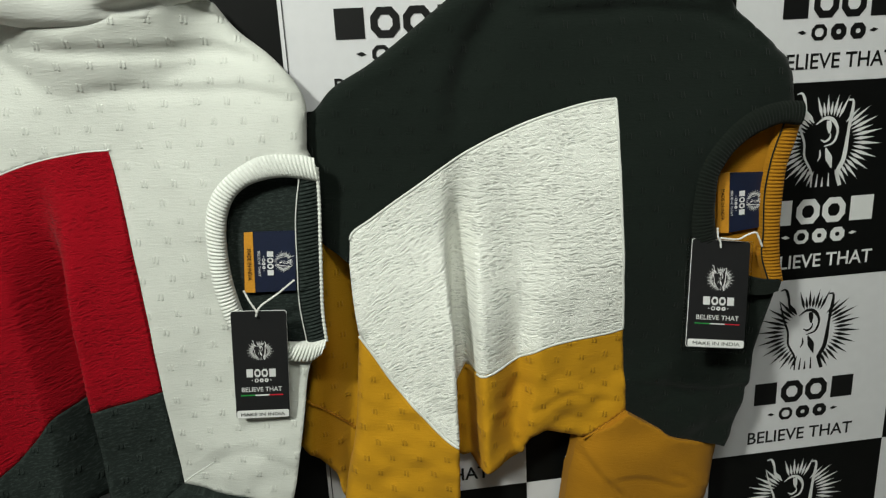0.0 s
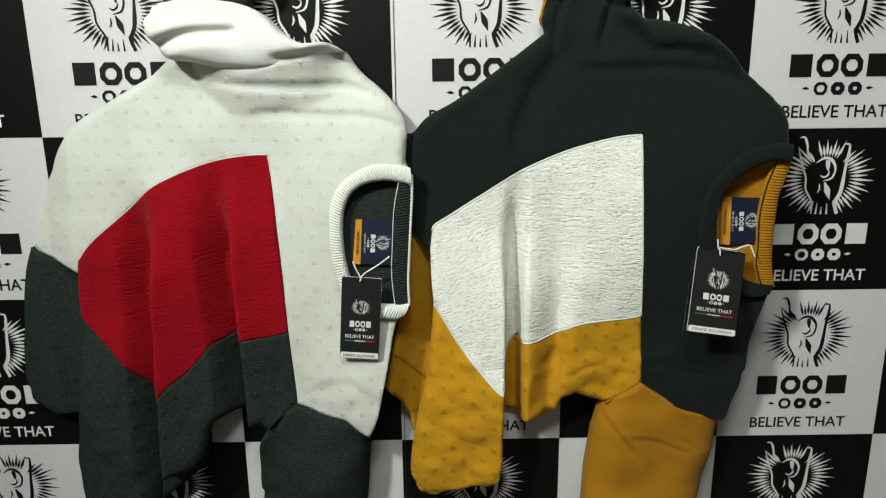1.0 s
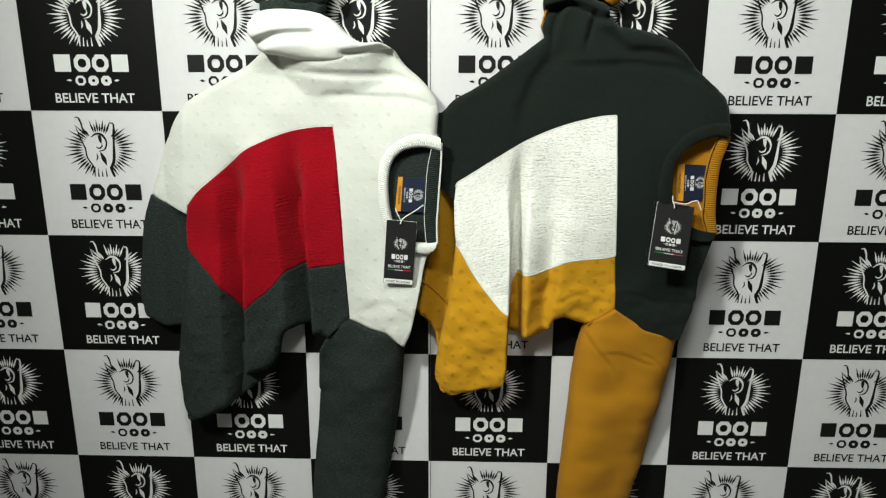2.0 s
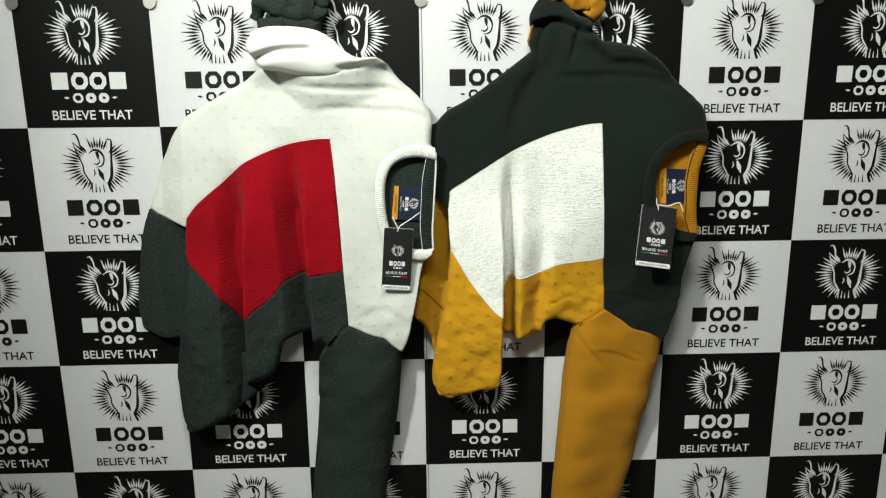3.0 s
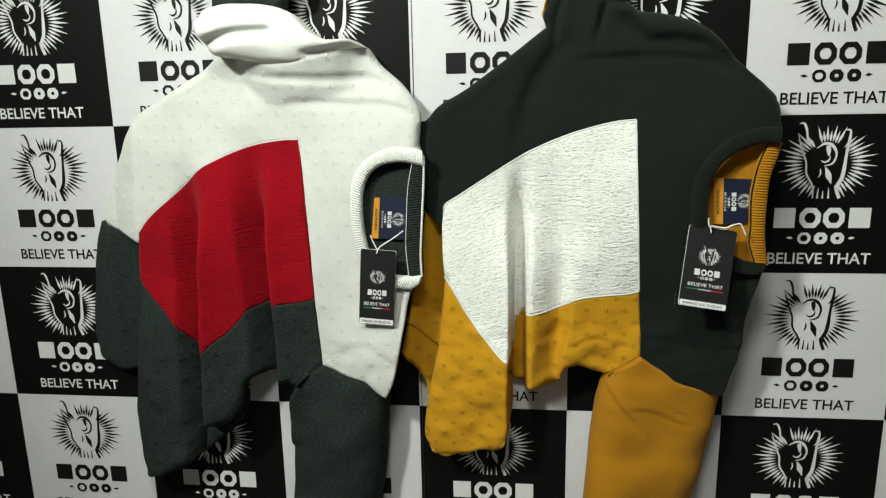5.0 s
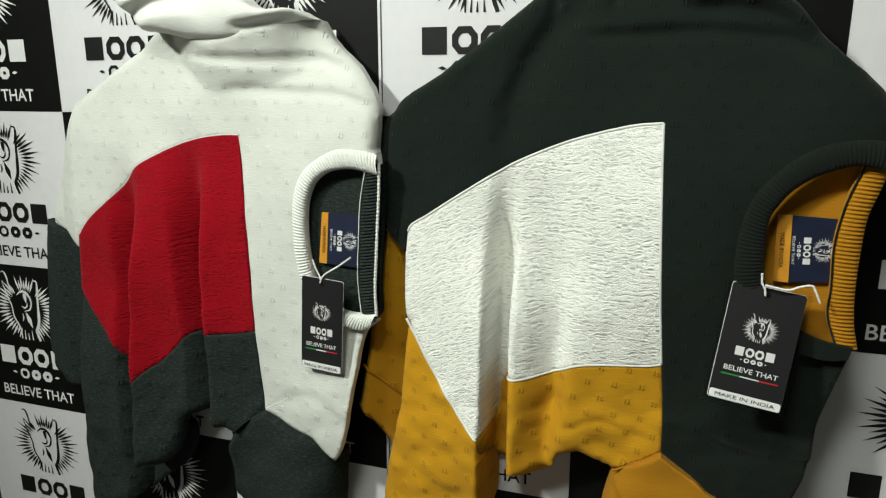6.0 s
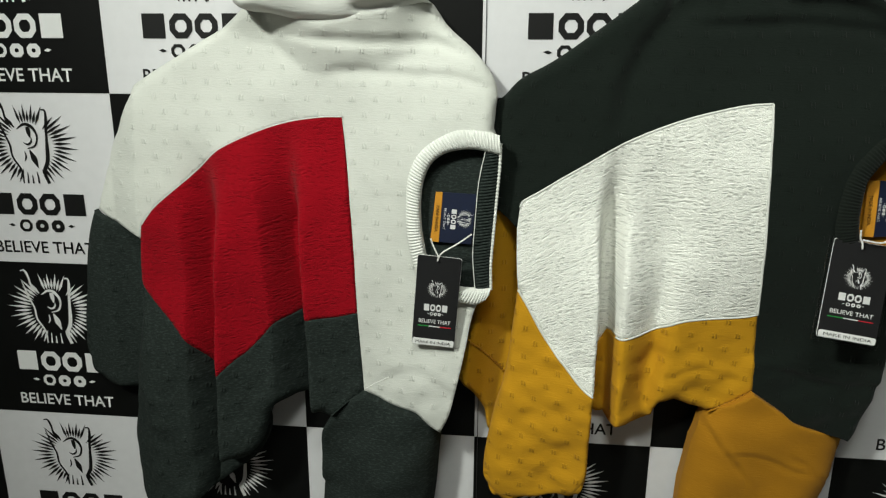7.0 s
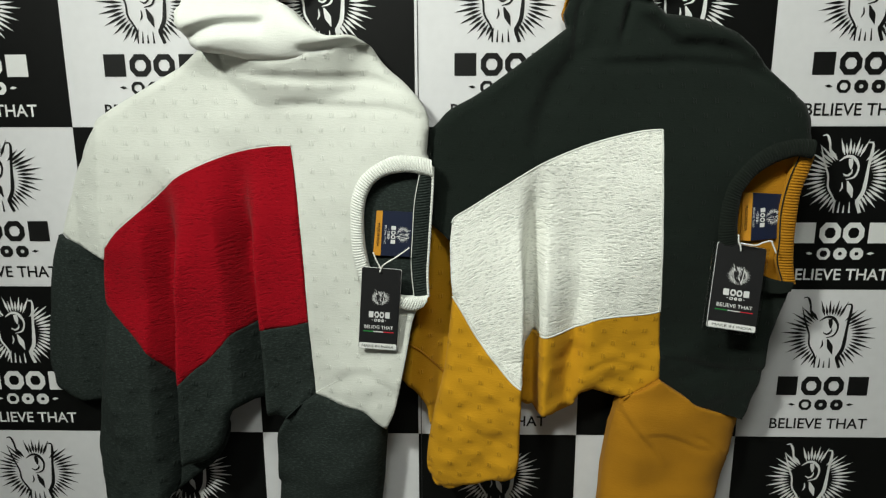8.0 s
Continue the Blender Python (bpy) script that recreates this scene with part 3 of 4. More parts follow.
WN_OUTER = [(-0.029, 1.395), (-0.043, 1.399), (-0.064, 1.401), (-0.084, 1.4), (-0.105, 1.391), (-0.125, 1.377), (-0.138, 1.36), (-0.146, 1.336), (-0.148, 1.31), (-0.148, 1.279), (-0.145, 1.251), (-0.138, 1.221), (-0.127, 1.197), (-0.107, 1.18), (-0.078, 1.173), (-0.056, 1.17), (-0.043, 1.176)]
WN_INNER = [(-0.027, 1.37), (-0.043, 1.374), (-0.061, 1.377), (-0.079, 1.376), (-0.098, 1.371), (-0.113, 1.36), (-0.122, 1.345), (-0.127, 1.327), (-0.129, 1.303), (-0.128, 1.272), (-0.124, 1.246), (-0.119, 1.227), (-0.109, 1.211), (-0.094, 1.199), (-0.076, 1.193), (-0.057, 1.192), (-0.035, 1.194)]
WN_RIBEDGE = [(-0.027, 1.385), (-0.028, 1.351), (-0.031, 1.307), (-0.034, 1.262), (-0.036, 1.227), (-0.035, 1.192)]
WN_STRIPE = [(-0.045, 1.381), (-0.054, 1.335), (-0.058, 1.28), (-0.06, 1.237), (-0.056, 1.187)]
W_TAG_TOP = [(-0.131, 1.24), (-0.073, 1.237)]
W_TAG_FOOT = [(-0.083, 1.109), (-0.14, 1.116)]
W_LABEL = [(-0.11, 1.32), (-0.057, 1.318), (-0.063, 1.251), (-0.117, 1.254)]
W_LABEL_SPLIT = [(-0.101, 1.32), (-0.106, 1.253)]
W_CORD = [(-0.114, 1.263), (-0.11, 1.252), (-0.104, 1.239), (-0.105, 1.233)]
W_CORD_TWO = [(-0.061, 1.27), (-0.079, 1.257), (-0.098, 1.245), (-0.104, 1.237)]
BN_OUTER = [(0.493, 1.425), (0.475, 1.426), (0.456, 1.424), (0.434, 1.417), (0.415, 1.405), (0.4, 1.39), (0.387, 1.373), (0.379, 1.355), (0.375, 1.335), (0.373, 1.313), (0.373, 1.291), (0.379, 1.263), (0.395, 1.239), (0.421, 1.219), (0.448, 1.209), (0.469, 1.206), (0.486, 1.209)]
BN_INNER = [(0.491, 1.399), (0.471, 1.402), (0.452, 1.397), (0.433, 1.388), (0.417, 1.375), (0.407, 1.361), (0.401, 1.349), (0.399, 1.327), (0.399, 1.306), (0.402, 1.286), (0.409, 1.266), (0.422, 1.248), (0.445, 1.233), (0.464, 1.226), (0.489, 1.222)]
BN_RIBEDGE = [(0.5, 1.402), (0.495, 1.381), (0.487, 1.352), (0.485, 1.319), (0.485, 1.28), (0.488, 1.246), (0.494, 1.22)]
BN_STRIPE = [(0.479, 1.404), (0.469, 1.374), (0.464, 1.351), (0.461, 1.321), (0.463, 1.281), (0.463, 1.253), (0.474, 1.221)]
B_TAG_TOP = [(0.374, 1.283), (0.441, 1.274)]
B_TAG_FOOT = [(0.425, 1.158), (0.356, 1.17)]
B_LABEL = [(0.41, 1.35), (0.465, 1.348), (0.468, 1.285), (0.412, 1.282)]
B_LABEL_SPLIT = [(0.423, 1.35), (0.426, 1.281)]
B_CORD = [(0.398, 1.295), (0.399, 1.285), (0.402, 1.279), (0.403, 1.272)]
B_CORD_TWO = [(0.402, 1.283), (0.422, 1.28), (0.433, 1.284), (0.443, 1.286), (0.447, 1.28), (0.452, 1.269)]


def smooth(v):
    v = np.clip(v, 0.0, 1.0)
    return v * v * (3 - 2 * v)


def blend(spots, x, z, reach=0.085):
    """Soft average of (x, z, depth) spots."""
    top, low = 0.0, 1e-9
    for sx, sz, d in spots:
        w = np.exp(-((x - sx) ** 2 + (z - sz) ** 2) / (2 * reach * reach)) + 1e-7
        top, low = top + w * d, low + w
    return top / low


def lip(u, up, wide_up, down, wide_down, crisp=0.003):
    """A cloth fold: stands forward just past u = 0 and falls back just before it."""
    side = 0.5 * (1 + np.tanh(u / crisp))
    ramp = np.clip(1 - np.abs(u) / wide_down, 0.0, 1.0)
    return side * up * np.exp(-np.abs(u) / wide_up) - (1 - side) * down * (0.6 * ramp + 0.4 * smooth(ramp))


def fold_down(x, z, line, z0, z1, up, wide_up, down, wide_down, sign=1, crisp=0.003):
    """A fold that runs down the cloth along line [(x, z), ...] and deepens from z0 to z1."""
    pts = sorted((b, a) for a, b in line)
    u = sign * (x - np.interp(z, [p[0] for p in pts], [p[1] for p in pts]))
    grow = smooth((z0 - z) / (z0 - z1))
    return grow * lip(u, up, wide_up, down, wide_down, crisp * (1 + 7 * (1 - grow)))


def fold_across(x, z, line, up, wide_up, down, wide_down, fade=0.03, crisp=0.003):
    """A fold that runs across the cloth along line, forward above it, fading past both ends."""
    xs, zs = [p[0] for p in line], [p[1] for p in line]
    u = z - sum(np.interp(x + k * 0.007, xs, zs) for k in (-2, -1, 0, 1, 2)) / 5
    ends = smooth((x - xs[0] + fade) / fade) * smooth((xs[-1] + fade - x) / fade)
    return ends * lip(u, up, wide_up, down, wide_down, crisp)


def slack(x, z, line, deep, tall):
    """Cloth that leans outwards from a curve up to the roll above it."""
    xs, zs = [p[0] for p in line], [p[1] for p in line]
    u = z - sum(np.interp(x + k * 0.006, xs, zs) for k in (-2, -1, 0, 1, 2)) / 5
    u = 0.5 * (u + np.sqrt(u * u + 0.000016))
    ends = smooth((x - xs[0]) / 0.02) * smooth((xs[-1] - x) / 0.06)
    return ends * deep * np.minimum(u / tall, 1.0)


def wave(x, z, seed, size, amount):
    """Low soft undulation of hanging cloth."""
    total = 0.0
    for k in range(7):
        turn = seed * 1.7 + k * 2.39996
        rate = (1.6 + 0.53 * k) / size
        total = total + np.sin((x * np.cos(turn) + z * np.sin(turn)) * rate + seed * (k + 1) * 1.3) / (1 + 0.35 * k)
    return amount * 0.45 * total


def depth_white(x, z):
    """How far the pale sweater's face stands off the banner."""
    d = blend(WHITE_SPOTS, x, z)
    d = d + fold_down(x, z, WHITE_FOLD_A, 1.42, 1.18, 0.044, 0.055, 0.062, 0.054)
    d = d + fold_down(x, z, WHITE_FOLD_B, 1.44, 1.22, 0.036, 0.06, 0.062, 0.054)
    d = d - 0.03 * np.clip((np.interp(z, [1.2, 1.44], [-0.535, -0.528]) - x) / 0.05, 0, 1)
    d = d + slack(x, z, WHITE_SLACK, 0.034, 0.06)
    d = d + fold_across(x, z, WHITE_TUCK, -0.006, 0.016, 0.0, 0.020, 0.05, 0.005)
    d = d + fold_across(x, z, WHITE_TUCK_HIGH, 0.003, 0.010, 0.002, 0.016, 0.04, 0.004)
    d = d + fold_across(x, z, WHITE_UNDERARM, 0.0005, 0.02, 0.0022, 0.040, 0.03, 0.006)
    d = d + fold_across(x, z, WHITE_CREASE_LOW, 0.003, 0.016, 0.003, 0.018, 0.05, 0.005)
    d = d + wave(x, z, 6.0, 0.020, 0.0016) * smooth((1.12 - z) / 0.08) + wave(x, z, 8.0, 0.028, 0.0010)
    return np.maximum(0.016, d + wave(x, z, 1.0, 0.09, 0.006))


def depth_roll(x, z):
    """The gathered shoulder of the pale sweater, rolled over its front."""
    low = np.interp(x, [p[0] for p in WHITE_ROLL], [p[1] for p in WHITE_ROLL])
    d = 0.070 + 0.022 * np.sin(np.pi * np.clip((z - low + 0.01) / 0.085, 0, 1)) - 0.010 * smooth((x + 0.20) / 0.08)
    d = d + fold_across(x, z, WHITE_CREASE, 0.009, 0.024, 0.013, 0.026, 0.02, 0.005)
    d = d + fold_across(x, z, WHITE_ROLL_SPLIT, 0.006, 0.02, 0.010, 0.02, 0.02, 0.004)
    return d + wave(x, z, 3.0, 0.035, 0.003)


def depth_black(x, z):
    """How far the dark sweater's face stands off the banner."""
    d = blend(BLACK_SPOTS, x, z)
    d = d + fold_down(x, z, BLACK_FOLD_A, 1.42, 1.17, 0.034, 0.05, 0.045, 0.034, -1, 0.002)
    d = d + fold_down(x, z, BLACK_FOLD_B, 1.42, 1.20, 0.020, 0.04, 0.034, 0.026, 1, 0.002)
    d = d + fold_down(x, z, BLACK_FOLD_C, 1.46, 1.16, 0.008, 0.04, 0.022, 0.045, 1, 0.009)
    d = d + fold_across(x, z, BLACK_ROLL, 0.018, 0.028, 0.008, 0.04, 0.03, 0.008)
    d = d + fold_down(x, z, BLACK_SLACK, 1.70, 1.62, 0.008, 0.05, 0.010, 0.05, -1, 0.012) * smooth((z - 1.38) / 0.08)
    d = d + fold_across(x, z, BLACK_CAP, 0.020, 0.020, 0.014, 0.016, 0.01, 0.004)
    d = d + fold_down(x, z, BLACK_PLEAT_A, 1.66, 1.62, 0.014, 0.020, 0.012, 0.012, 1, 0.005) * smooth((z - 1.53) / 0.06)
    d = d + fold_down(x, z, BLACK_PLEAT_B, 1.65, 1.61, 0.012, 0.018, 0.012, 0.014, -1, 0.005) * smooth((z - 1.54) / 0.05)
    d = d + fold_across(x, z, BLACK_DRAG, 0.007, 0.03, 0.005, 0.02, 0.06, 0.006)
    d = d + fold_across(x, z, BLACK_FLANK, 0.003, 0.03, 0.003, 0.02, 0.03, 0.003)
    d = d + fold_across(x, z, HEM_PULL, 0.002, 0.010, 0.002, 0.012, 0.02, 0.004)
    d = d + wave(x, z, 7.0, 0.020, 0.0026) * smooth((1.15 - z) / 0.06) + wave(x, z, 9.0, 0.028, 0.0010)
    return np.maximum(0.016, d + wave(x, z, 2.3, 0.09, 0.006))


def depth_white_flap(x, z):
    return np.interp(x, [-0.66, -0.635, -0.60, -0.53, -0.4], [0.010, 0.020, 0.028, 0.011, 0.010]) + 0.003 * np.sin(x / 0.011)


def depth_black_flap(x, z):
    return np.interp(x - 0.12 * (z - 1.15), [-0.085, -0.070, -0.055, -0.005, 0.03], [0.018, 0.038, 0.046, 0.009, 0.008]) + 0.0015 * np.sin(x / 0.007 + 1)


def depth_white_sleeve(x, z):
    d = blend(WHITE_SPOTS, x, z)
    d = d + 0.030 * np.exp(-np.clip(x + 0.285, 0, 1) / 0.06) * smooth((z - 0.90) / 0.10)
    return d + 0.012 * np.cos((x + 0.155 + 0.1 * (1.03 - z)) / 0.05) + wave(x, z, 4.0, 0.05, 0.004) + wave(x, z, 11.0, 0.02, 0.0012)


def depth_black_sleeve(x, z):
    d = blend(BLACK_SPOTS, x, z)
    ease = smooth((z - 0.90) / 0.05)
    d = d + ease * fold_down(x, z, SLEEVE_PULL_A, 1.05, 1.02, 0.006, 0.012, 0.004, 0.010, 1, 0.003)
    d = d + fold_across(x, z, SLEEVE_PULL_B, 0.0026, 0.012, 0.0020, 0.010, 0.02, 0.002)
    d = d + fold_across(x, z, SLEEVE_PULL_C, 0.0026, 0.010, 0.0020, 0.010, 0.015, 0.002)
    return d + 0.012 * np.cos((x - 0.31 + 0.15 * (1.03 - z)) / 0.06) + wave(x, z, 5.0, 0.05, 0.004) + wave(x * 0.5, z, 12.0, 0.022, 0.0010)


WHITE_SPOTS = [(-0.235, 1.414, 0.051), (-0.219, 1.147, 0.056), (-0.213, 1.033, 0.056), (-0.53, 1.26, 0.050), (-0.50, 1.0, 0.06),
               (-0.42, 1.06, 0.056), (-0.42, 0.93, 0.075), (-0.11, 1.30, 0.064), (-0.036, 1.19, 0.068), (-0.05, 1.37, 0.070), (-0.10, 0.98, 0.076),
               (-0.30, 1.14, 0.050), (-0.367, 1.55, 0.036), (-0.128, 1.554, 0.036), (-0.53, 1.44, 0.030), (-0.09, 0.7, 0.05), (-0.2, 0.7, 0.05), (-0.15, 0.4, 0.04)]
BLACK_SPOTS = [(0.292, 1.436, 0.078), (0.312, 1.176, 0.062), (0.07, 1.06, 0.060), (0.322, 1.059, 0.052), (0.0, 1.298, 0.045),
               (0.41, 1.33, 0.098), (0.44, 1.0, 0.082), (0.40, 1.15, 0.085), (0.197, 1.132, 0.066), (0.114, 1.38, 0.052), (0.257, 1.019, 0.052),
               (0.28, 1.56, 0.042), (0.15, 1.55, 0.048), (0.48, 1.45, 0.080), (0.49, 1.25, 0.090), (0.05, 0.95, 0.06), (0.3, 0.7, 0.06), (0.25, 0.4, 0.05)]

# ---- ceiling lamps ----
def ceiling_light(place, wide, long):
    root = tagged(new("ceiling_light"), "flat white square ceiling light panel, switched on", "ceiling light")
    root.location = place
    x, y, z = place
    bm = bmesh.new()
    for a, b in (((-wide / 2 - 0.02, -long / 2 - 0.02), (wide / 2 + 0.02, -long / 2)), ((-wide / 2 - 0.02, long / 2), (wide / 2 + 0.02, long / 2 + 0.02)),
                 ((-wide / 2 - 0.02, -long / 2), (-wide / 2, long / 2)), ((wide / 2, -long / 2), (wide / 2 + 0.02, long / 2))):
        box(bm, (x + a[0], y + a[1], z - 0.022), (x + b[0], y + b[1], z))
    part("rim", bm, CARD_WHITE, root)
    bm = bmesh.new()
    box(bm, (x - wide / 2, y - long / 2, z - 0.012), (x + wide / 2, y + long / 2, z - 0.002))
    part("diffuser", bm, LAMP_FACE, root)


ceiling_light((0.0, -0.36, 2.65), 0.7, 0.7)


def added_spotlight(place, target):
    """The body of the added spot: short and round on a stem, its mouth turned to the target."""
    root = tagged(new("added_spotlight"), "unseen white round spotlight on a short stem, added to light the sweaters", "spotlight")
    root.location = place
    way = (Vector(target) - Vector(place)).normalized()
    top = Vector((place[0], place[1], 2.65))
    bm = bmesh.new()
    tube(bm, [top, Vector(place) - way * 0.06], 0.008, 10)
    part("stem", bm, STEEL, root, "", True)
    bm = bmesh.new()
    turn = way.to_track_quat("Z", "Y").to_matrix().to_4x4()
    bmesh.ops.create_cone(bm, cap_ends=False, segments=24, radius1=0.045, radius2=0.055, depth=0.09, matrix=Matrix.Translation(Vector(place) - way * 0.05) @ turn)
    part("housing", bm, CARD_WHITE, root, "", True)


# unseen body for the added spot
added_spotlight((-1.0, -0.70, 2.56), (0.60, 0.82, 1.04))

# ---- printed banner ----
CELL_W, CELL_H, GRID_X, GRID_Z = 0.263, 0.2535, -0.845, 1.692
ROWS_DOWN, FIRST, LAST = 6, -3, 9
banner = tagged(new("printed_banner"), "black and white chequered vinyl banner with repeated badges and slogans", "banner", kind="structure")
banner.location = (0, WALL_Y, GRID_Z - ROWS_DOWN * CELL_H)
bm = bmesh.new()
box(bm, (GRID_X + FIRST * CELL_W, WALL_Y + 0.003, GRID_Z - ROWS_DOWN * CELL_H), (GRID_X + LAST * CELL_W, WALL_Y + 0.006, GRID_Z + 0.004))
part("backing", bm, VINYL_WHITE, banner)


def cell_mesh(name, material):
    bm = bmesh.new()
    box(bm, (0, 0, 0), (CELL_W - 0.0004, 0.0025, CELL_H - 0.0004))
    mesh = bpy.data.meshes.new(name)
    bm.to_mesh(mesh)
    bm.free()
    mesh.materials.append(material)
    return mesh


def inked(mesh, material):
    copy = mesh.copy()
    copy.materials.append(material)
    return copy


cell_dark, cell_pale = cell_mesh("square", VINYL_BLACK), cell_mesh("square", VINYL_WHITE)
PRINTS = []
for name, mesh, x, z in (("badge", sunburst_mesh(1.0), 0.1315, 0.1795), ("block_mark", blocks_mesh(0.147, 0.0325, BIG_MARK), 0.1325, 0.091),
                         ("small_block_mark", blocks_mesh(0.106, 0.0185, SMALL_MARK), 0.1325, 0.058), ("slogan", text_mesh("BELIEVE THAT", 0.158, 0.0185, 0.012), 0.1325, 0.0247)):
    PRINTS.append((name, inked(mesh, INK_WHITE), inked(mesh, INK_BLACK), x, z))
for i in range(FIRST, LAST):
    for j in range(ROWS_DOWN):
        dark = (i + j) % 2 == 0
        square = linked("square", cell_dark if dark else cell_pale, None, banner)
        square.location = (GRID_X + i * CELL_W, WALL_Y + (0.0006 if i < 3 else 0.0), GRID_Z - (j + 1) * CELL_H)
        square.matrix_parent_inverse = banner.matrix_basis.inverted()
        for name, white_ink, black_ink, x, z in PRINTS:
            print_ob = linked(name, white_ink if dark else black_ink, None, square)
            print_ob.location = (x, -0.0008, z)


bm = bmesh.new()
box(bm, (GRID_X + 3 * CELL_W + 0.0040, WALL_Y - 0.0012, GRID_Z - ROWS_DOWN * CELL_H), (GRID_X + 3 * CELL_W + 0.0052, WALL_Y - 0.0002, GRID_Z))
part("seam_line", bm, DARK_STEEL, banner, "thin dark joint between two banner sheets")


# ---- metal clips along the banner's top ----
def banner_clip(place):
    root = tagged(new("banner_clip"), "small rounded steel clip holding the banner's top edge", "clip", "clips along the banner")
    x, y, z = place
    root.location = place
    bm = bmesh.new()
    outline = [(x - 0.012, z + 0.045), (x + 0.012, z + 0.045)] + [(x + 0.012 * math.cos(a), z + 0.010 + 0.012 * -math.sin(a)) for a in np.linspace(0, math.pi, 13)]
    outline = outline[::-1]
    slab(bm, outline, y - 0.0042, y - 0.0022)
    bmesh.ops.recalc_face_normals(bm, faces=bm.faces)
    part("plate", bm, STEEL, root)
    bm = bmesh.new()
    bmesh.ops.create_uvsphere(bm, u_segments=14, v_segments=8, radius=0.0040, matrix=Matrix.Translation((x, y - 0.0042, z + 0.018)) @ Matrix.Diagonal((1, 0.22, 0.9, 1)))
    part("rivet", bm, STEEL, root, "polished domed rivet", True)
    bm = bmesh.new()
    tube(bm, [(x - 0.009, y - 0.007, z + 0.028), (x, y - 0.0085, z + 0.026), (x + 0.009, y - 0.007, z + 0.028)], 0.002, 8)
    part("spring_bar", bm, DARK_STEEL, root, "dark spring bar", True)


for i in range(-3, 10):
    banner_clip((GRID_X + i * CELL_W + 0.004, WALL_Y, GRID_Z - 0.026))

# ---- sweaters ----
def chain(*lines):
    """One closed outline out of joined lines."""
    made = []
    for line in lines:
        made.extend(tuple(p) for p in spline(line, 0.005)[:-1])
        made.append(tuple(line[-1]))
    return made


def back(line):
    return list(line)[::-1]


def midway(a, b, share):
    a, b = spline(a, 0.004), spline(b, 0.004)
    s = np.linspace(0, 1, 60)
    ga = np.stack([np.interp(s, np.linspace(0, 1, len(a)), a[:, k]) for k in (0, 1)], 1)
    gb = np.stack([np.interp(s, np.linspace(0, 1, len(b)), b[:, k]) for k in (0, 1)], 1)
    return [tuple(p) for p in ga * (1 - share) + gb * share]


def level(d):
    return lambda x, z: np.full(np.shape(x), d)


def seam_bead(name, line, depth, material, parent, thick=0.0013, label="", ribs=0.0, lift=0.001):
    p = spline(line, 0.003 if not ribs else 0.0012)
    d = depth(p[:, 0], p[:, 1])
    bm = bmesh.new()
    tube(bm, [(x, WALL_Y - dd - lift, z) for (x, z), dd in zip(p, d)], thick, 6, ribs)
    return part(name, bm, material, parent, label, True)


def crumple(name, strands, material, parent, label, seed):
    """A gathered bunch of cloth out of thick, uneven, overlapping folds."""
    bm = bmesh.new()
    uv = bm.loops.layers.uv.new("UVMap")
    for k, (points, thick) in enumerate(strands):
        p = spline([(x, WALL_Y - 0.012 - 0.5 * d, z) for x, z, d in points], 0.004)
        n = len(p)
        radii = [thick * (0.45 + 0.55 * math.sin(math.pi * min(0.9, max(0.1, j / (n - 1)))) ** 0.5) for j in range(n)]
        tube(bm, p, radii, 18)
    for v in bm.verts:
        q = v.co * 38 + Vector((seed, 0, 0))
        v.co += Vector((noise.noise(q), noise.noise(q + Vector((5, 0, 0))), noise.noise(q + Vector((0, 9, 0))))) * 0.0105
        q = v.co * 110
        v.co += Vector((noise.noise(q), noise.noise(q + Vector((5, 0, 0))), noise.noise(q + Vector((0, 9, 0))))) * 0.0010
    for f in bm.faces:
        for loop in f.loops:
            loop[uv].uv = (loop.vert.co.x, loop.vert.co.z)
    bmesh.ops.recalc_face_normals(bm, faces=bm.faces)
    return part(name, bm, material, parent, label, True)


def cuff(name, left, right, z_low, depth, material, parent, label):
    """Rib-knit end of a sleeve."""
    (ax, az), (bx, bz) = left, right
    bm = bmesh.new()
    uv = bm.loops.layers.uv.new("UVMap")
    rows, n = [], 160
    for z in np.linspace(0, 1, 6):
        row = []
        for k in range(n + 1):
            v = k / n
            a = v * math.pi
            x = (ax + bx) / 2 - (bx - ax) * 0.46 * math.cos(a)
            zz = (az * (1 - v) + bz * v) * (1 - z) + z_low * z
            d = depth - 0.02 + 0.022 * math.sin(a) + 0.0012 * math.cos(k * math.pi / 2)
            row.append(bm.verts.new((x, WALL_Y - d, zz)))
        rows.append(row)
    for r, t in zip(rows, rows[1:]):
        for k in range(n):
            f = bm.faces.new((r[k], r[k + 1], t[k + 1], t[k]))
            for loop in f.loops:
                loop[uv].uv = (loop.vert.co.x, loop.vert.co.z)
    bmesh.ops.recalc_face_normals(bm, faces=bm.faces)
    return part(name, bm, material, parent, label, True)


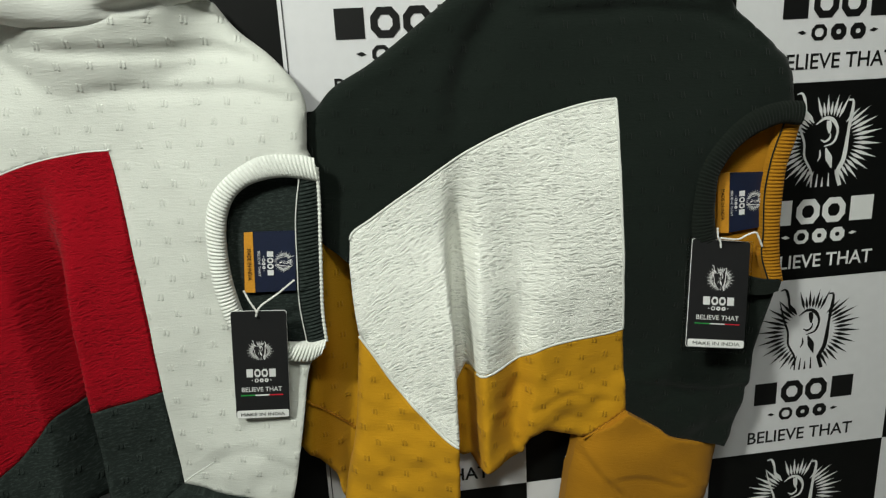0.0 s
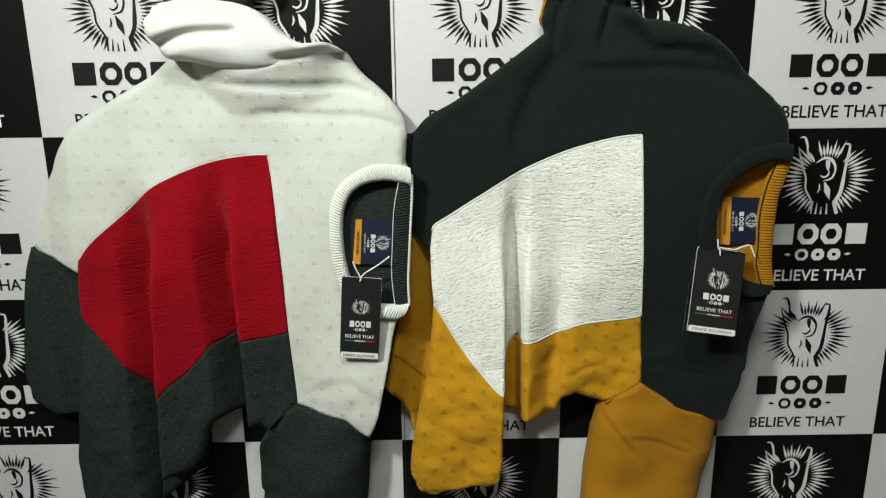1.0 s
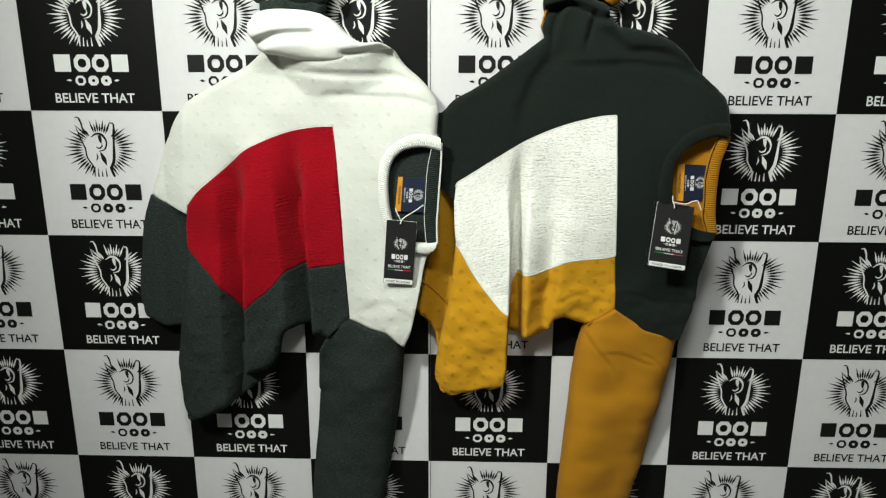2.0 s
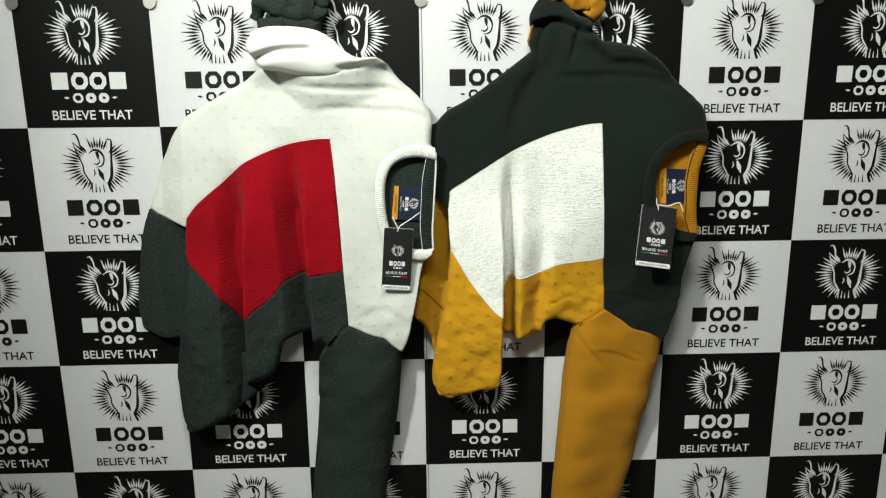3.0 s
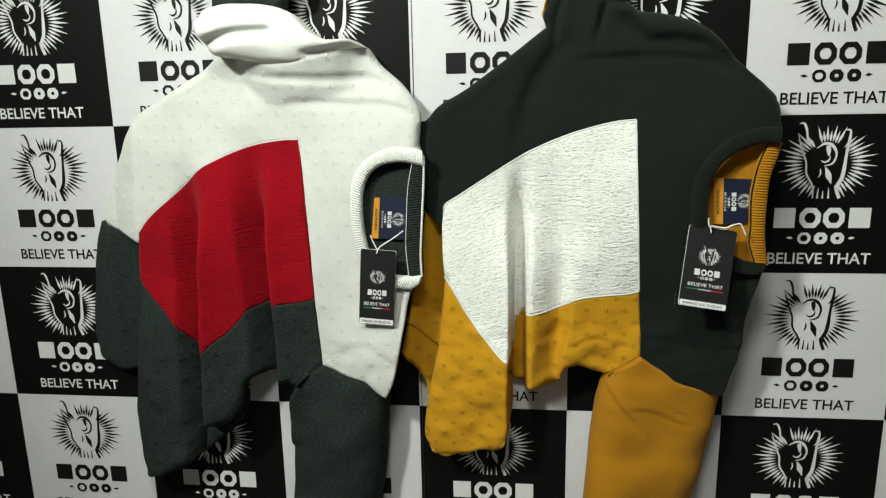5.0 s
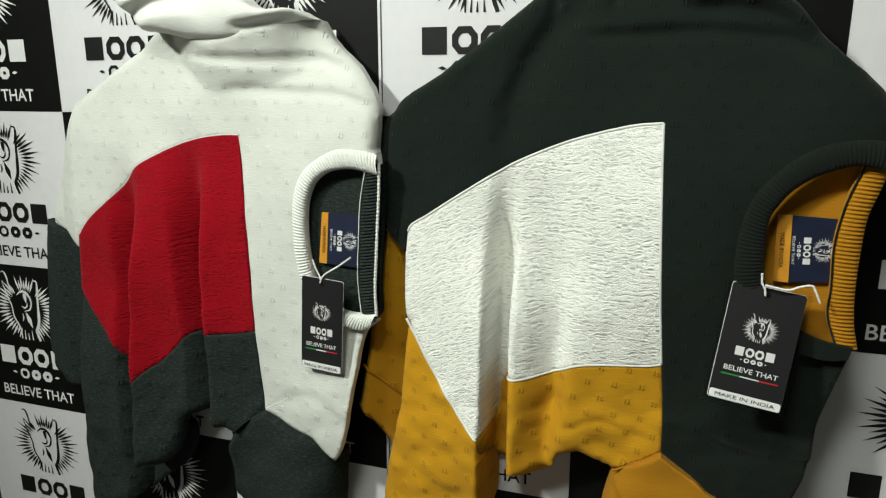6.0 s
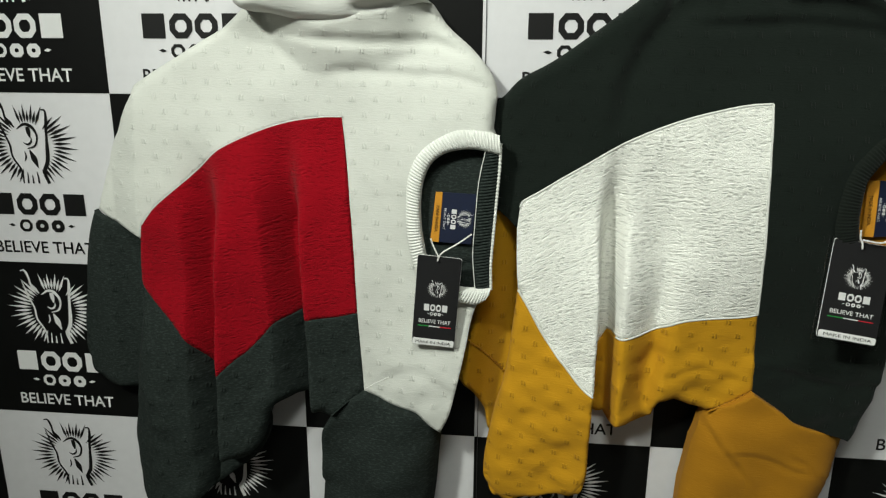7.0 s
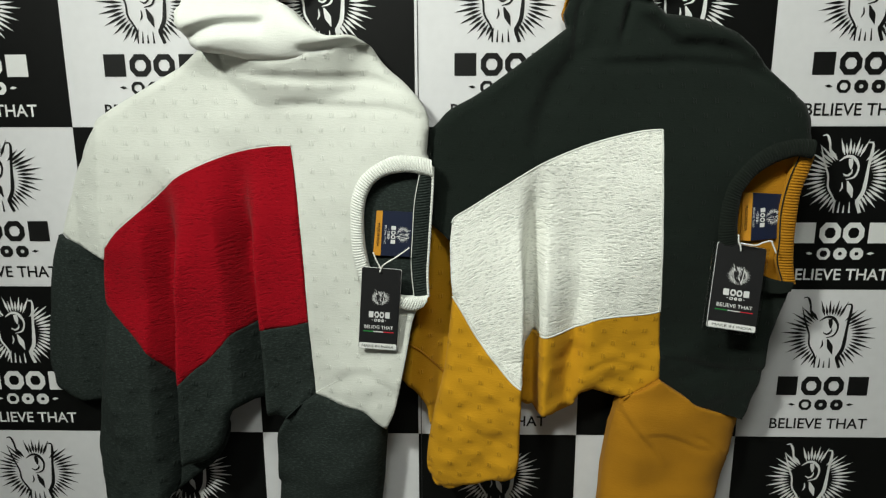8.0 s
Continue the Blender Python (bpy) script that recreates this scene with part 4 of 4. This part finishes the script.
def label_print(parent, corners, split, depth, made_in):
    """The woven neck label: navy and orange cloth with its small print, read from top to bottom."""
    (ax, az), (bx, bz), (cx, cz), (dx, dz) = corners
    (sx, sz), (tx, tz) = split
    bm = bmesh.new()
    slab(bm, [(sx, sz), (tx, tz), (cx, cz), (bx, bz)], WALL_Y - depth, WALL_Y - depth + 0.0015)
    bmesh.ops.recalc_face_normals(bm, faces=bm.faces)
    tag = part("neck_label", bm, SATIN_NAVY, parent, "navy woven neck label with white badge")
    bm = bmesh.new()
    slab(bm, [(ax, az), (dx, dz), (tx, tz), (sx, sz)], WALL_Y - depth - 0.0008, WALL_Y - depth + 0.0012)
    bmesh.ops.recalc_face_normals(bm, faces=bm.faces)
    end = part("orange_end", bm, SATIN_ORANGE, tag, "orange folded end of the label")
    lean = math.atan2((sx + bx) / 2 - (tx + cx) / 2, (sz + bz) / 2 - (tz + cz) / 2)
    turn = -math.pi / 2 - lean
    tall = abs(sz - tz)

    def spot(u, v):
        """u from the orange end's edge across, v from the top down."""
        x = (ax * (1 - u) + bx * u) * (1 - v) + (dx * (1 - u) + cx * u) * v
        z = (az * (1 - u) + bz * u) * (1 - v) + (dz * (1 - u) + cz * u) * v
        return x, WALL_Y - depth - 0.0016, z

    for name, mesh, material, u, v in (
            ("made_in_line", text_mesh(made_in, tall * 0.52, 0.0040, 0.0, turn), INK_BLACK, 0.10, 0.53),
            ("label_slogan", text_mesh("BELIEVE THAT", tall * 0.42, 0.0026, 0.0, turn), INK_WHITE, 0.29, 0.52),
            ("label_small_mark", blocks_mesh(tall * 0.26, 0.0034, SMALL_MARK, turn), INK_WHITE, 0.38, 0.52),
            ("label_mark", blocks_mesh(tall * 0.40, 0.0066, BIG_MARK, turn), INK_WHITE, 0.51, 0.52),
            ("label_badge", sunburst_mesh(0.17, turn), INK_WHITE, 0.78, 0.50)):
        ob = linked(name, mesh, material, tag)
        ob.location = spot(u, v)


def hang_tag(corners, depth_top, depth_low, cords, cord_depth, label, sleeve):
    """A swing tag: black card with badge, marks, slogan, three-colour line and white foot, on a white cord."""
    (ax, az), (bx, bz), (cx, cz), (dx, dz) = corners
    origin = Vector(((ax + bx) / 2, WALL_Y - depth_top, (az + bz) / 2))
    foot = Vector(((cx + dx) / 2, WALL_Y - depth_low, (cz + dz) / 2))
    down = foot - origin
    tall = down.length
    down.normalize()
    across = Vector((bx - ax, 0, bz - az)) + Vector((cx - dx, 0, cz - dz))
    across = (across - down * across.dot(down)).normalized()
    wide = ((Vector((bx - ax, bz - az)).length) + Vector((cx - dx, cz - dz)).length) / 2
    front = across.cross(-down)
    root = tagged(new("hang_tag"), label, "hang tag", "swing tags on the sweaters")
    place = Matrix((across, -front, -down)).transposed().to_4x4()
    place.translation = origin
    if front.y > 0:
        place = Matrix((across, front, -down)).transposed().to_4x4()
        place.translation = origin
    root.matrix_basis = place

    def put(name, bm_or_mesh, material, x=0.0, z=0.0, y=0.0, note=""):
        mesh = bm_or_mesh
        if isinstance(mesh, bmesh.types.BMesh):
            mesh = bpy.data.meshes.new(name)
            bm_or_mesh.to_mesh(mesh)
            bm_or_mesh.free()
        ob = linked(name, mesh, material, root, note)
        ob.matrix_parent_inverse = Matrix()
        ob.location = (x, y, z)
        return ob

    def card(x0, x1, z0, z1, y0, y1, r):
        bm = bmesh.new()
        outline = []
        for mx, mz, start in ((x1 - r, z1 - r, 0), (x0 + r, z1 - r, 90), (x0 + r, z0 + r, 180), (x1 - r, z0 + r, 270)):
            outline += [(mx + r * math.cos(math.radians(start + a)), mz + r * math.sin(math.radians(start + a))) for a in (0, 30, 60, 90)]
        slab(bm, outline, y0, y1)
        bmesh.ops.recalc_face_normals(bm, faces=bm.faces)
        return bm

    w = wide / 2
    put("card", card(-w, w, -tall, 0, 0.0, 0.0012, 0.003), CARD_BLACK, note="black printed card")
    put("white_foot", card(-w + 0.0008, w - 0.0008, -tall + 0.0005, -tall * 0.925, -0.0006, 0.0002, 0.0022), CARD_WHITE, note="white strip along the card's foot")
    put("card_edge", card(-w - 0.0004, w + 0.0004, -tall - 0.0004, 0.0004, 0.0013, 0.0018, 0.003), CARD_WHITE)
    put("card_badge", sunburst_mesh(wide * 0.255 / 0.076), INK_WHITE, 0, -tall * 0.355, -0.0008)
    put("card_mark", blocks_mesh(wide * 0.54, tall * 0.076, BIG_MARK), INK_WHITE, 0, -tall * 0.565, -0.0008)
    put("card_small_mark", blocks_mesh(wide * 0.38, tall * 0.036, SMALL_MARK), INK_WHITE, 0, -tall * 0.635, -0.0008)
    put("card_slogan", text_mesh("BELIEVE THAT", wide * 0.74, tall * 0.043, 0.01), INK_WHITE, 0, -tall * 0.72, -0.0008)
    put("card_foot_line", text_mesh("MAKE IN INDIA", wide * 0.82, tall * 0.030, 0.0), INK_BLACK, 0, -tall * 0.960, -0.0014)
    for k, ink in enumerate((GREEN_INK, INK_WHITE, RED_INK)):
        bm = bmesh.new()
        x0 = -wide * 0.39 + k * wide * 0.26
        box(bm, (x0, -0.0007, -tall * 0.783), (x0 + wide * 0.26, -0.0001, -tall * 0.773))
        put("colour_line", bm, ink)
    bm = bmesh.new()
    bmesh.ops.create_cone(bm, cap_ends=True, segments=16, radius1=0.0020, radius2=0.0020, depth=0.0006, matrix=Matrix.Translation((0, -0.0004, -tall * 0.055)) @ Matrix.Rotation(math.pi / 2, 4, "X"))
    put("punched_hole", bm, INK_BLACK)
    if sleeve:
        cover = put("clear_sleeve", card(-w - 0.005, w + 0.005, -tall - 0.006, 0.0015, 0.0022, 0.0030, 0.001), CLEAR, note="clear plastic sleeve behind the card")
        cover.visible_shadow = False
    turn = root.matrix_basis.inverted()
    for line in cords:
        p = spline([(x, WALL_Y - cord_depth, z) for x, z in line], 0.0012)
        bm = bmesh.new()
        tube(bm, [turn @ Vector(q) for q in p], 0.0011, 8, 0.14)
        cord = put("cord", bm, CORD_WHITE, note="white twisted cord").data
        cord.polygons.foreach_set("use_smooth", [True] * len(cord.polygons))
    return root


def hook(place, label):
    x, y, z = place
    root = tagged(new("wire_hook"), label, "hook", "hooks for the sweaters")
    root.location = place
    bm = bmesh.new()
    p = spline([(x, 0.83, z + 0.05), (x, 0.80, z + 0.05), (x, 0.765, z + 0.045), (x, 0.745, z + 0.02), (x, 0.755, z), (x, 0.775, z - 0.004)], 0.003)
    tube(bm, p, 0.0022, 8)
    part("wire", bm, STEEL, root, "", True)
    bm = bmesh.new()
    bmesh.ops.create_cone(bm, cap_ends=True, segments=20, radius1=0.014, radius2=0.012, depth=0.006, matrix=Matrix.Translation((x, 0.832, z + 0.05)) @ Matrix.Rotation(math.pi / 2, 4, "X"))
    part("rose", bm, STEEL, root)


# pale sweater
pale = tagged(new("sweater"), "white knitted sweater with crimson patch and charcoal hem, hanging", "sweater", "sweaters on the banner")
pale.location = (-0.28, 0.79, 1.70)
w_round = [W_LEFT, W_SHOULDER, W_HEM, W_HEM_LEFT, W_DRAPE]
neck_cut = midway(WN_OUTER, WN_INNER, 0.45)
cloth("white_panel", chain(W_LEFT, [W_LEFT[-1], (-0.33, 1.566), (-0.28, 1.562), (-0.22, 1.558), (-0.17, 1.558), W_SHOULDER[0]], W_SHOULDER) + neck_cut + chain(W_SIDE, W_ARM, W_SEAM_LOW, W_SEAM_HIGH, W_ARC, W_CORNER, W_FLAPLINE), depth_white, WHITE_KNIT, pale,
      "white knit body with small paired stitch marks", 0.0042, w_round)
cloth("rolled_shoulder", chain(W_BUNCH, back(WHITE_ROLL)), depth_roll, WHITE_PLAIN, pale, "plain white shoulder gathered and rolled over", 0.0034, [W_BUNCH, WHITE_ROLL], 0.012, 0.009, 0.03)
cloth("red_patch", chain(back(W_SEAM_HIGH), W_ARC, W_CORNER, back(W_REDEDGE), back(W_REDSIDE), back(W_REDBASE)), depth_white, RED_QUILT, pale, "crimson quilted knit patch", 0.0042, w_round)
cloth("charcoal_hem", chain(W_REDBASE, W_REDSIDE, back(W_DRAPE), back(W_HEM_LEFT), back(W_HEM), back(W_ARMPIT), W_SEAM_LOW), depth_white, CHARCOAL, pale, "heathered charcoal knit hem", 0.0042, w_round)
cloth("hem_inside", chain(W_INSIDE + [W_INSIDE[0]]), level(0.030), CHARCOAL_PLAIN, pale, "shaded inside of the charcoal hem", 0.008)
cloth("back_flap", chain(W_FLAPLINE, WF_EDGE) + chain([WF_EDGE[-1], (-0.50, 1.00)], [(-0.50, 1.00), (-0.50, 1.22)], [(-0.50, 1.22), W_FLAPLINE[0]]), depth_white_flap, CHARCOAL, pale,
      "charcoal back of the sweater folded behind", 0.006, [WF_EDGE], 0.006, 0.01)
cloth("sleeve", chain(back(W_ARM), WS_RIGHT) + chain([WS_RIGHT[-1], (-0.185, 0.43)], [(-0.185, 0.43), (-0.315, 0.43)], [(-0.315, 0.43), WS_LEFT[-1]], back(WS_LEFT), back(W_ARMPIT)), depth_white_sleeve, CHARCOAL_PLAIN, pale,
      "plain charcoal sleeve hanging down", 0.006, [WS_LEFT[2:] + [(-0.315, 0.43)], WS_RIGHT + [(-0.185, 0.43)]], 0.030, 0.045, 0.02)
cuff("cuff", (-0.315, 0.435), (-0.185, 0.435), 0.37, 0.055, CHARCOAL_PLAIN, pale, "ribbed charcoal cuff")
ribbed_band("collar", WN_OUTER, WN_INNER, 0.079, WHITE_PLAIN, pale, "ribbed white round collar", relief=0.0009, bulge=0.006)
cloth("neck_lining", [tuple(p) for p in midway(WN_OUTER, WN_INNER, 0.6)] + [tuple(p) for p in spline(back(WN_RIBEDGE), 0.005)], level(0.058), CHARCOAL_PLAIN, pale, "charcoal inside of the neck", 0.008)
ribbed_band("back_neck_rib", WN_RIBEDGE, WN_STRIPE, 0.072, CHARCOAL_PLAIN, pale, "charcoal rib of the back neck", 0.0040, 0.0010, 0.004)
seam_bead("neck_edge", WN_RIBEDGE, level(0.071), WHITE_PLAIN, pale, 0.0019, "white overlocked edge of the back neck", 0.22)
seam_bead("neck_stitching", WN_STRIPE, level(0.070), WHITE_PLAIN, pale, 0.0007, "white stitched line")
seam_bead("armhole_seam", W_ARMPIT, depth_white, CHARCOAL_PLAIN, pale, 0.0012, "", 0.3, 0.0)
seam_bead("underarm_seam", [(-0.211, 1.034), (-0.195, 1.043), (-0.176, 1.054)], depth_white, WHITE_PLAIN, pale, 0.0010, "raised white seam under the arm", 0.2, -0.0004)
seam_bead("patch_seam", W_ARC, depth_white, WHITE_PLAIN, pale, 0.0010, "fine white seam above the red patch", 0.0, -0.0004)
label_print(pale, W_LABEL, W_LABEL_SPLIT, 0.064, "MADE IN INDIA")
crumple("bunched_cuff", [([(-0.368, 1.640, 0.03), (-0.355, 1.668, 0.05), (-0.325, 1.664, 0.06), (-0.29, 1.648, 0.06), (-0.25, 1.652, 0.05), (-0.235, 1.66, 0.04)], 0.016),
                         ([(-0.36, 1.628, 0.04), (-0.32, 1.634, 0.062), (-0.28, 1.628, 0.06), (-0.245, 1.630, 0.045)], 0.013),
                         ([(-0.315, 1.672, 0.03), (-0.30, 1.69, 0.05), (-0.27, 1.70, 0.05), (-0.245, 1.685, 0.045), (-0.238, 1.665, 0.04)], 0.021),
                         ([(-0.34, 1.66, 0.03), (-0.29, 1.67, 0.045), (-0.26, 1.66, 0.04)], 0.022)], CHARCOAL_PLAIN, pale, "gathered charcoal sleeve end on the hook", 3.0)

# dark sweater
dark_top = tagged(new("sweater"), "black and mustard knitted sweater with white quilted patch, hanging", "sweater", "sweaters on the banner")
dark_top.location = (0.23, 0.79, 1.70)
b_round = [B_LEFT, B_BUNCH, B_SHOULDER, B_HEM, B_DRAPE]
neck_cut = midway(BN_OUTER, BN_INNER, 0.45)
cloth("black_panel", chain(B_LEFT, B_BUNCH, B_SHOULDER) + neck_cut + chain(B_SIDE, B_ARM, B_SEAM_LOW, B_SEAM_HIGH, B_ARC, B_TIP, B_FLAPLINE), depth_black, BLACK_KNIT, dark_top,
      "black knit body", 0.0042, b_round)
cloth("white_patch", chain(back(B_SEAM_HIGH), B_ARC, B_TIP, back(B_PATCHEDGE), back(B_PATCHSIDE), back(B_PATCHIN), back(B_PATCHBASE)), depth_black, WHITE_QUILT, dark_top, "white quilted knit patch", 0.0042, b_round, bias=0.45)
cloth("mustard_hem", chain(B_PATCHBASE, B_PATCHIN, back(B_DRAPEIN), back(B_HEM), back(B_ARMPIT), B_SEAM_LOW), depth_black, MUSTARD, dark_top, "mustard knit hem", 0.0042, b_round)
cloth("mustard_drape", chain(B_DRAPE, back(B_PATCHSIDE), back(B_DRAPEIN)), depth_black, MUSTARD, dark_top, "mustard knit hem hanging in a fold", 0.0042, b_round)
cloth("back_flap", chain(B_FLAPLINE, BF_EDGE) + chain([BF_EDGE[-1], (0.03, 1.0)], [(0.03, 1.0), (0.03, 1.25)], [(0.03, 1.25), B_FLAPLINE[0]]), depth_black_flap, MUSTARD, dark_top,
      "mustard back of the sweater folded behind", 0.006, [BF_EDGE], 0.006, 0.01)
seam_bead("hem_seam", BF_SEAM, depth_black_flap, MUSTARD_PLAIN, dark_top, 0.0016, "", 0.3)
cloth("sleeve", chain(back(B_ARM), BS_RIGHT) + chain([BS_RIGHT[-1], (0.345, 0.43)], [(0.345, 0.43), (0.22, 0.43)], [(0.22, 0.43), BS_LEFT[-1]], back(BS_LEFT), back(B_ARMPIT)), depth_black_sleeve, MUSTARD_PLAIN, dark_top,
      "plain mustard sleeve hanging down", 0.005, [BS_LEFT + [(0.22, 0.43)], BS_RIGHT + [(0.345, 0.43)]], 0.030, 0.045, 0.02)
cuff("cuff", (0.22, 0.435), (0.345, 0.435), 0.37, 0.055, MUSTARD_PLAIN, dark_top, "ribbed mustard cuff")
ribbed_band("collar", BN_OUTER, BN_INNER, 0.109, BLACK_PLAIN, dark_top, "ribbed black round collar", relief=0.0006, bulge=0.006, end_flat=1.0)
cloth("neck_lining", [tuple(p) for p in midway(BN_OUTER, BN_INNER, 0.6)] + [tuple(p) for p in spline(back(BN_RIBEDGE), 0.005)], level(0.080), MUSTARD_PLAIN, dark_top, "mustard inside of the neck", 0.008)
ribbed_band("back_neck_rib", BN_RIBEDGE, BN_STRIPE, 0.096, MUSTARD_PLAIN, dark_top, "mustard rib of the back neck", 0.0040, 0.0010, 0.004)
seam_bead("neck_stitching", BN_STRIPE, level(0.094), BLACK_PLAIN, dark_top, 0.0009, "black stitched line")
seam_bead("armhole_seam", B_ARMPIT, depth_black, MUSTARD_PLAIN, dark_top, 0.0014, "", 0.3)
for line in (B_ARC, B_SEAM_HIGH, B_PATCHBASE[:-1], B_PATCHSIDE):
    seam_bead("patch_piping", line, depth_black, WHITE_PLAIN, dark_top, 0.0016, "white knitted piping round the patch", 0.0, -0.0004)
label_print(dark_top, B_LABEL, B_LABEL_SPLIT, 0.086, "MADE IN INDIA")
crumple("bunched_cuff", [([(0.195, 1.675, 0.04), (0.23, 1.695, 0.05), (0.265, 1.690, 0.05), (0.285, 1.665, 0.045), (0.272, 1.64, 0.04)], 0.019),
                         ([(0.22, 1.675, 0.03), (0.25, 1.672, 0.05), (0.27, 1.66, 0.045)], 0.018),
                         ([(0.20, 1.70, 0.03), (0.24, 1.715, 0.04), (0.28, 1.70, 0.035)], 0.018),
                         ([(0.168, 1.625, 0.02), (0.163, 1.60, 0.022), (0.172, 1.585, 0.02)], 0.009)], MUSTARD_PLAIN, dark_top, "gathered mustard sleeve end on the hook", 7.0)
hook((-0.325, 0.8, 1.69), "bent steel wire hook in the wall holding the white sweater")
hook((0.195, 0.8, 1.70), "bent steel wire hook in the wall holding the black sweater")

# swing tags
hang_tag(W_TAG_TOP + W_TAG_FOOT, 0.086, 0.082, (W_CORD, W_CORD_TWO), 0.087, "black card swing tag on white cord at white collar", False)
hang_tag(B_TAG_TOP + B_TAG_FOOT, 0.106, 0.134, (B_CORD, B_CORD_TWO), 0.112, "black card swing tag in clear sleeve at black collar", True)
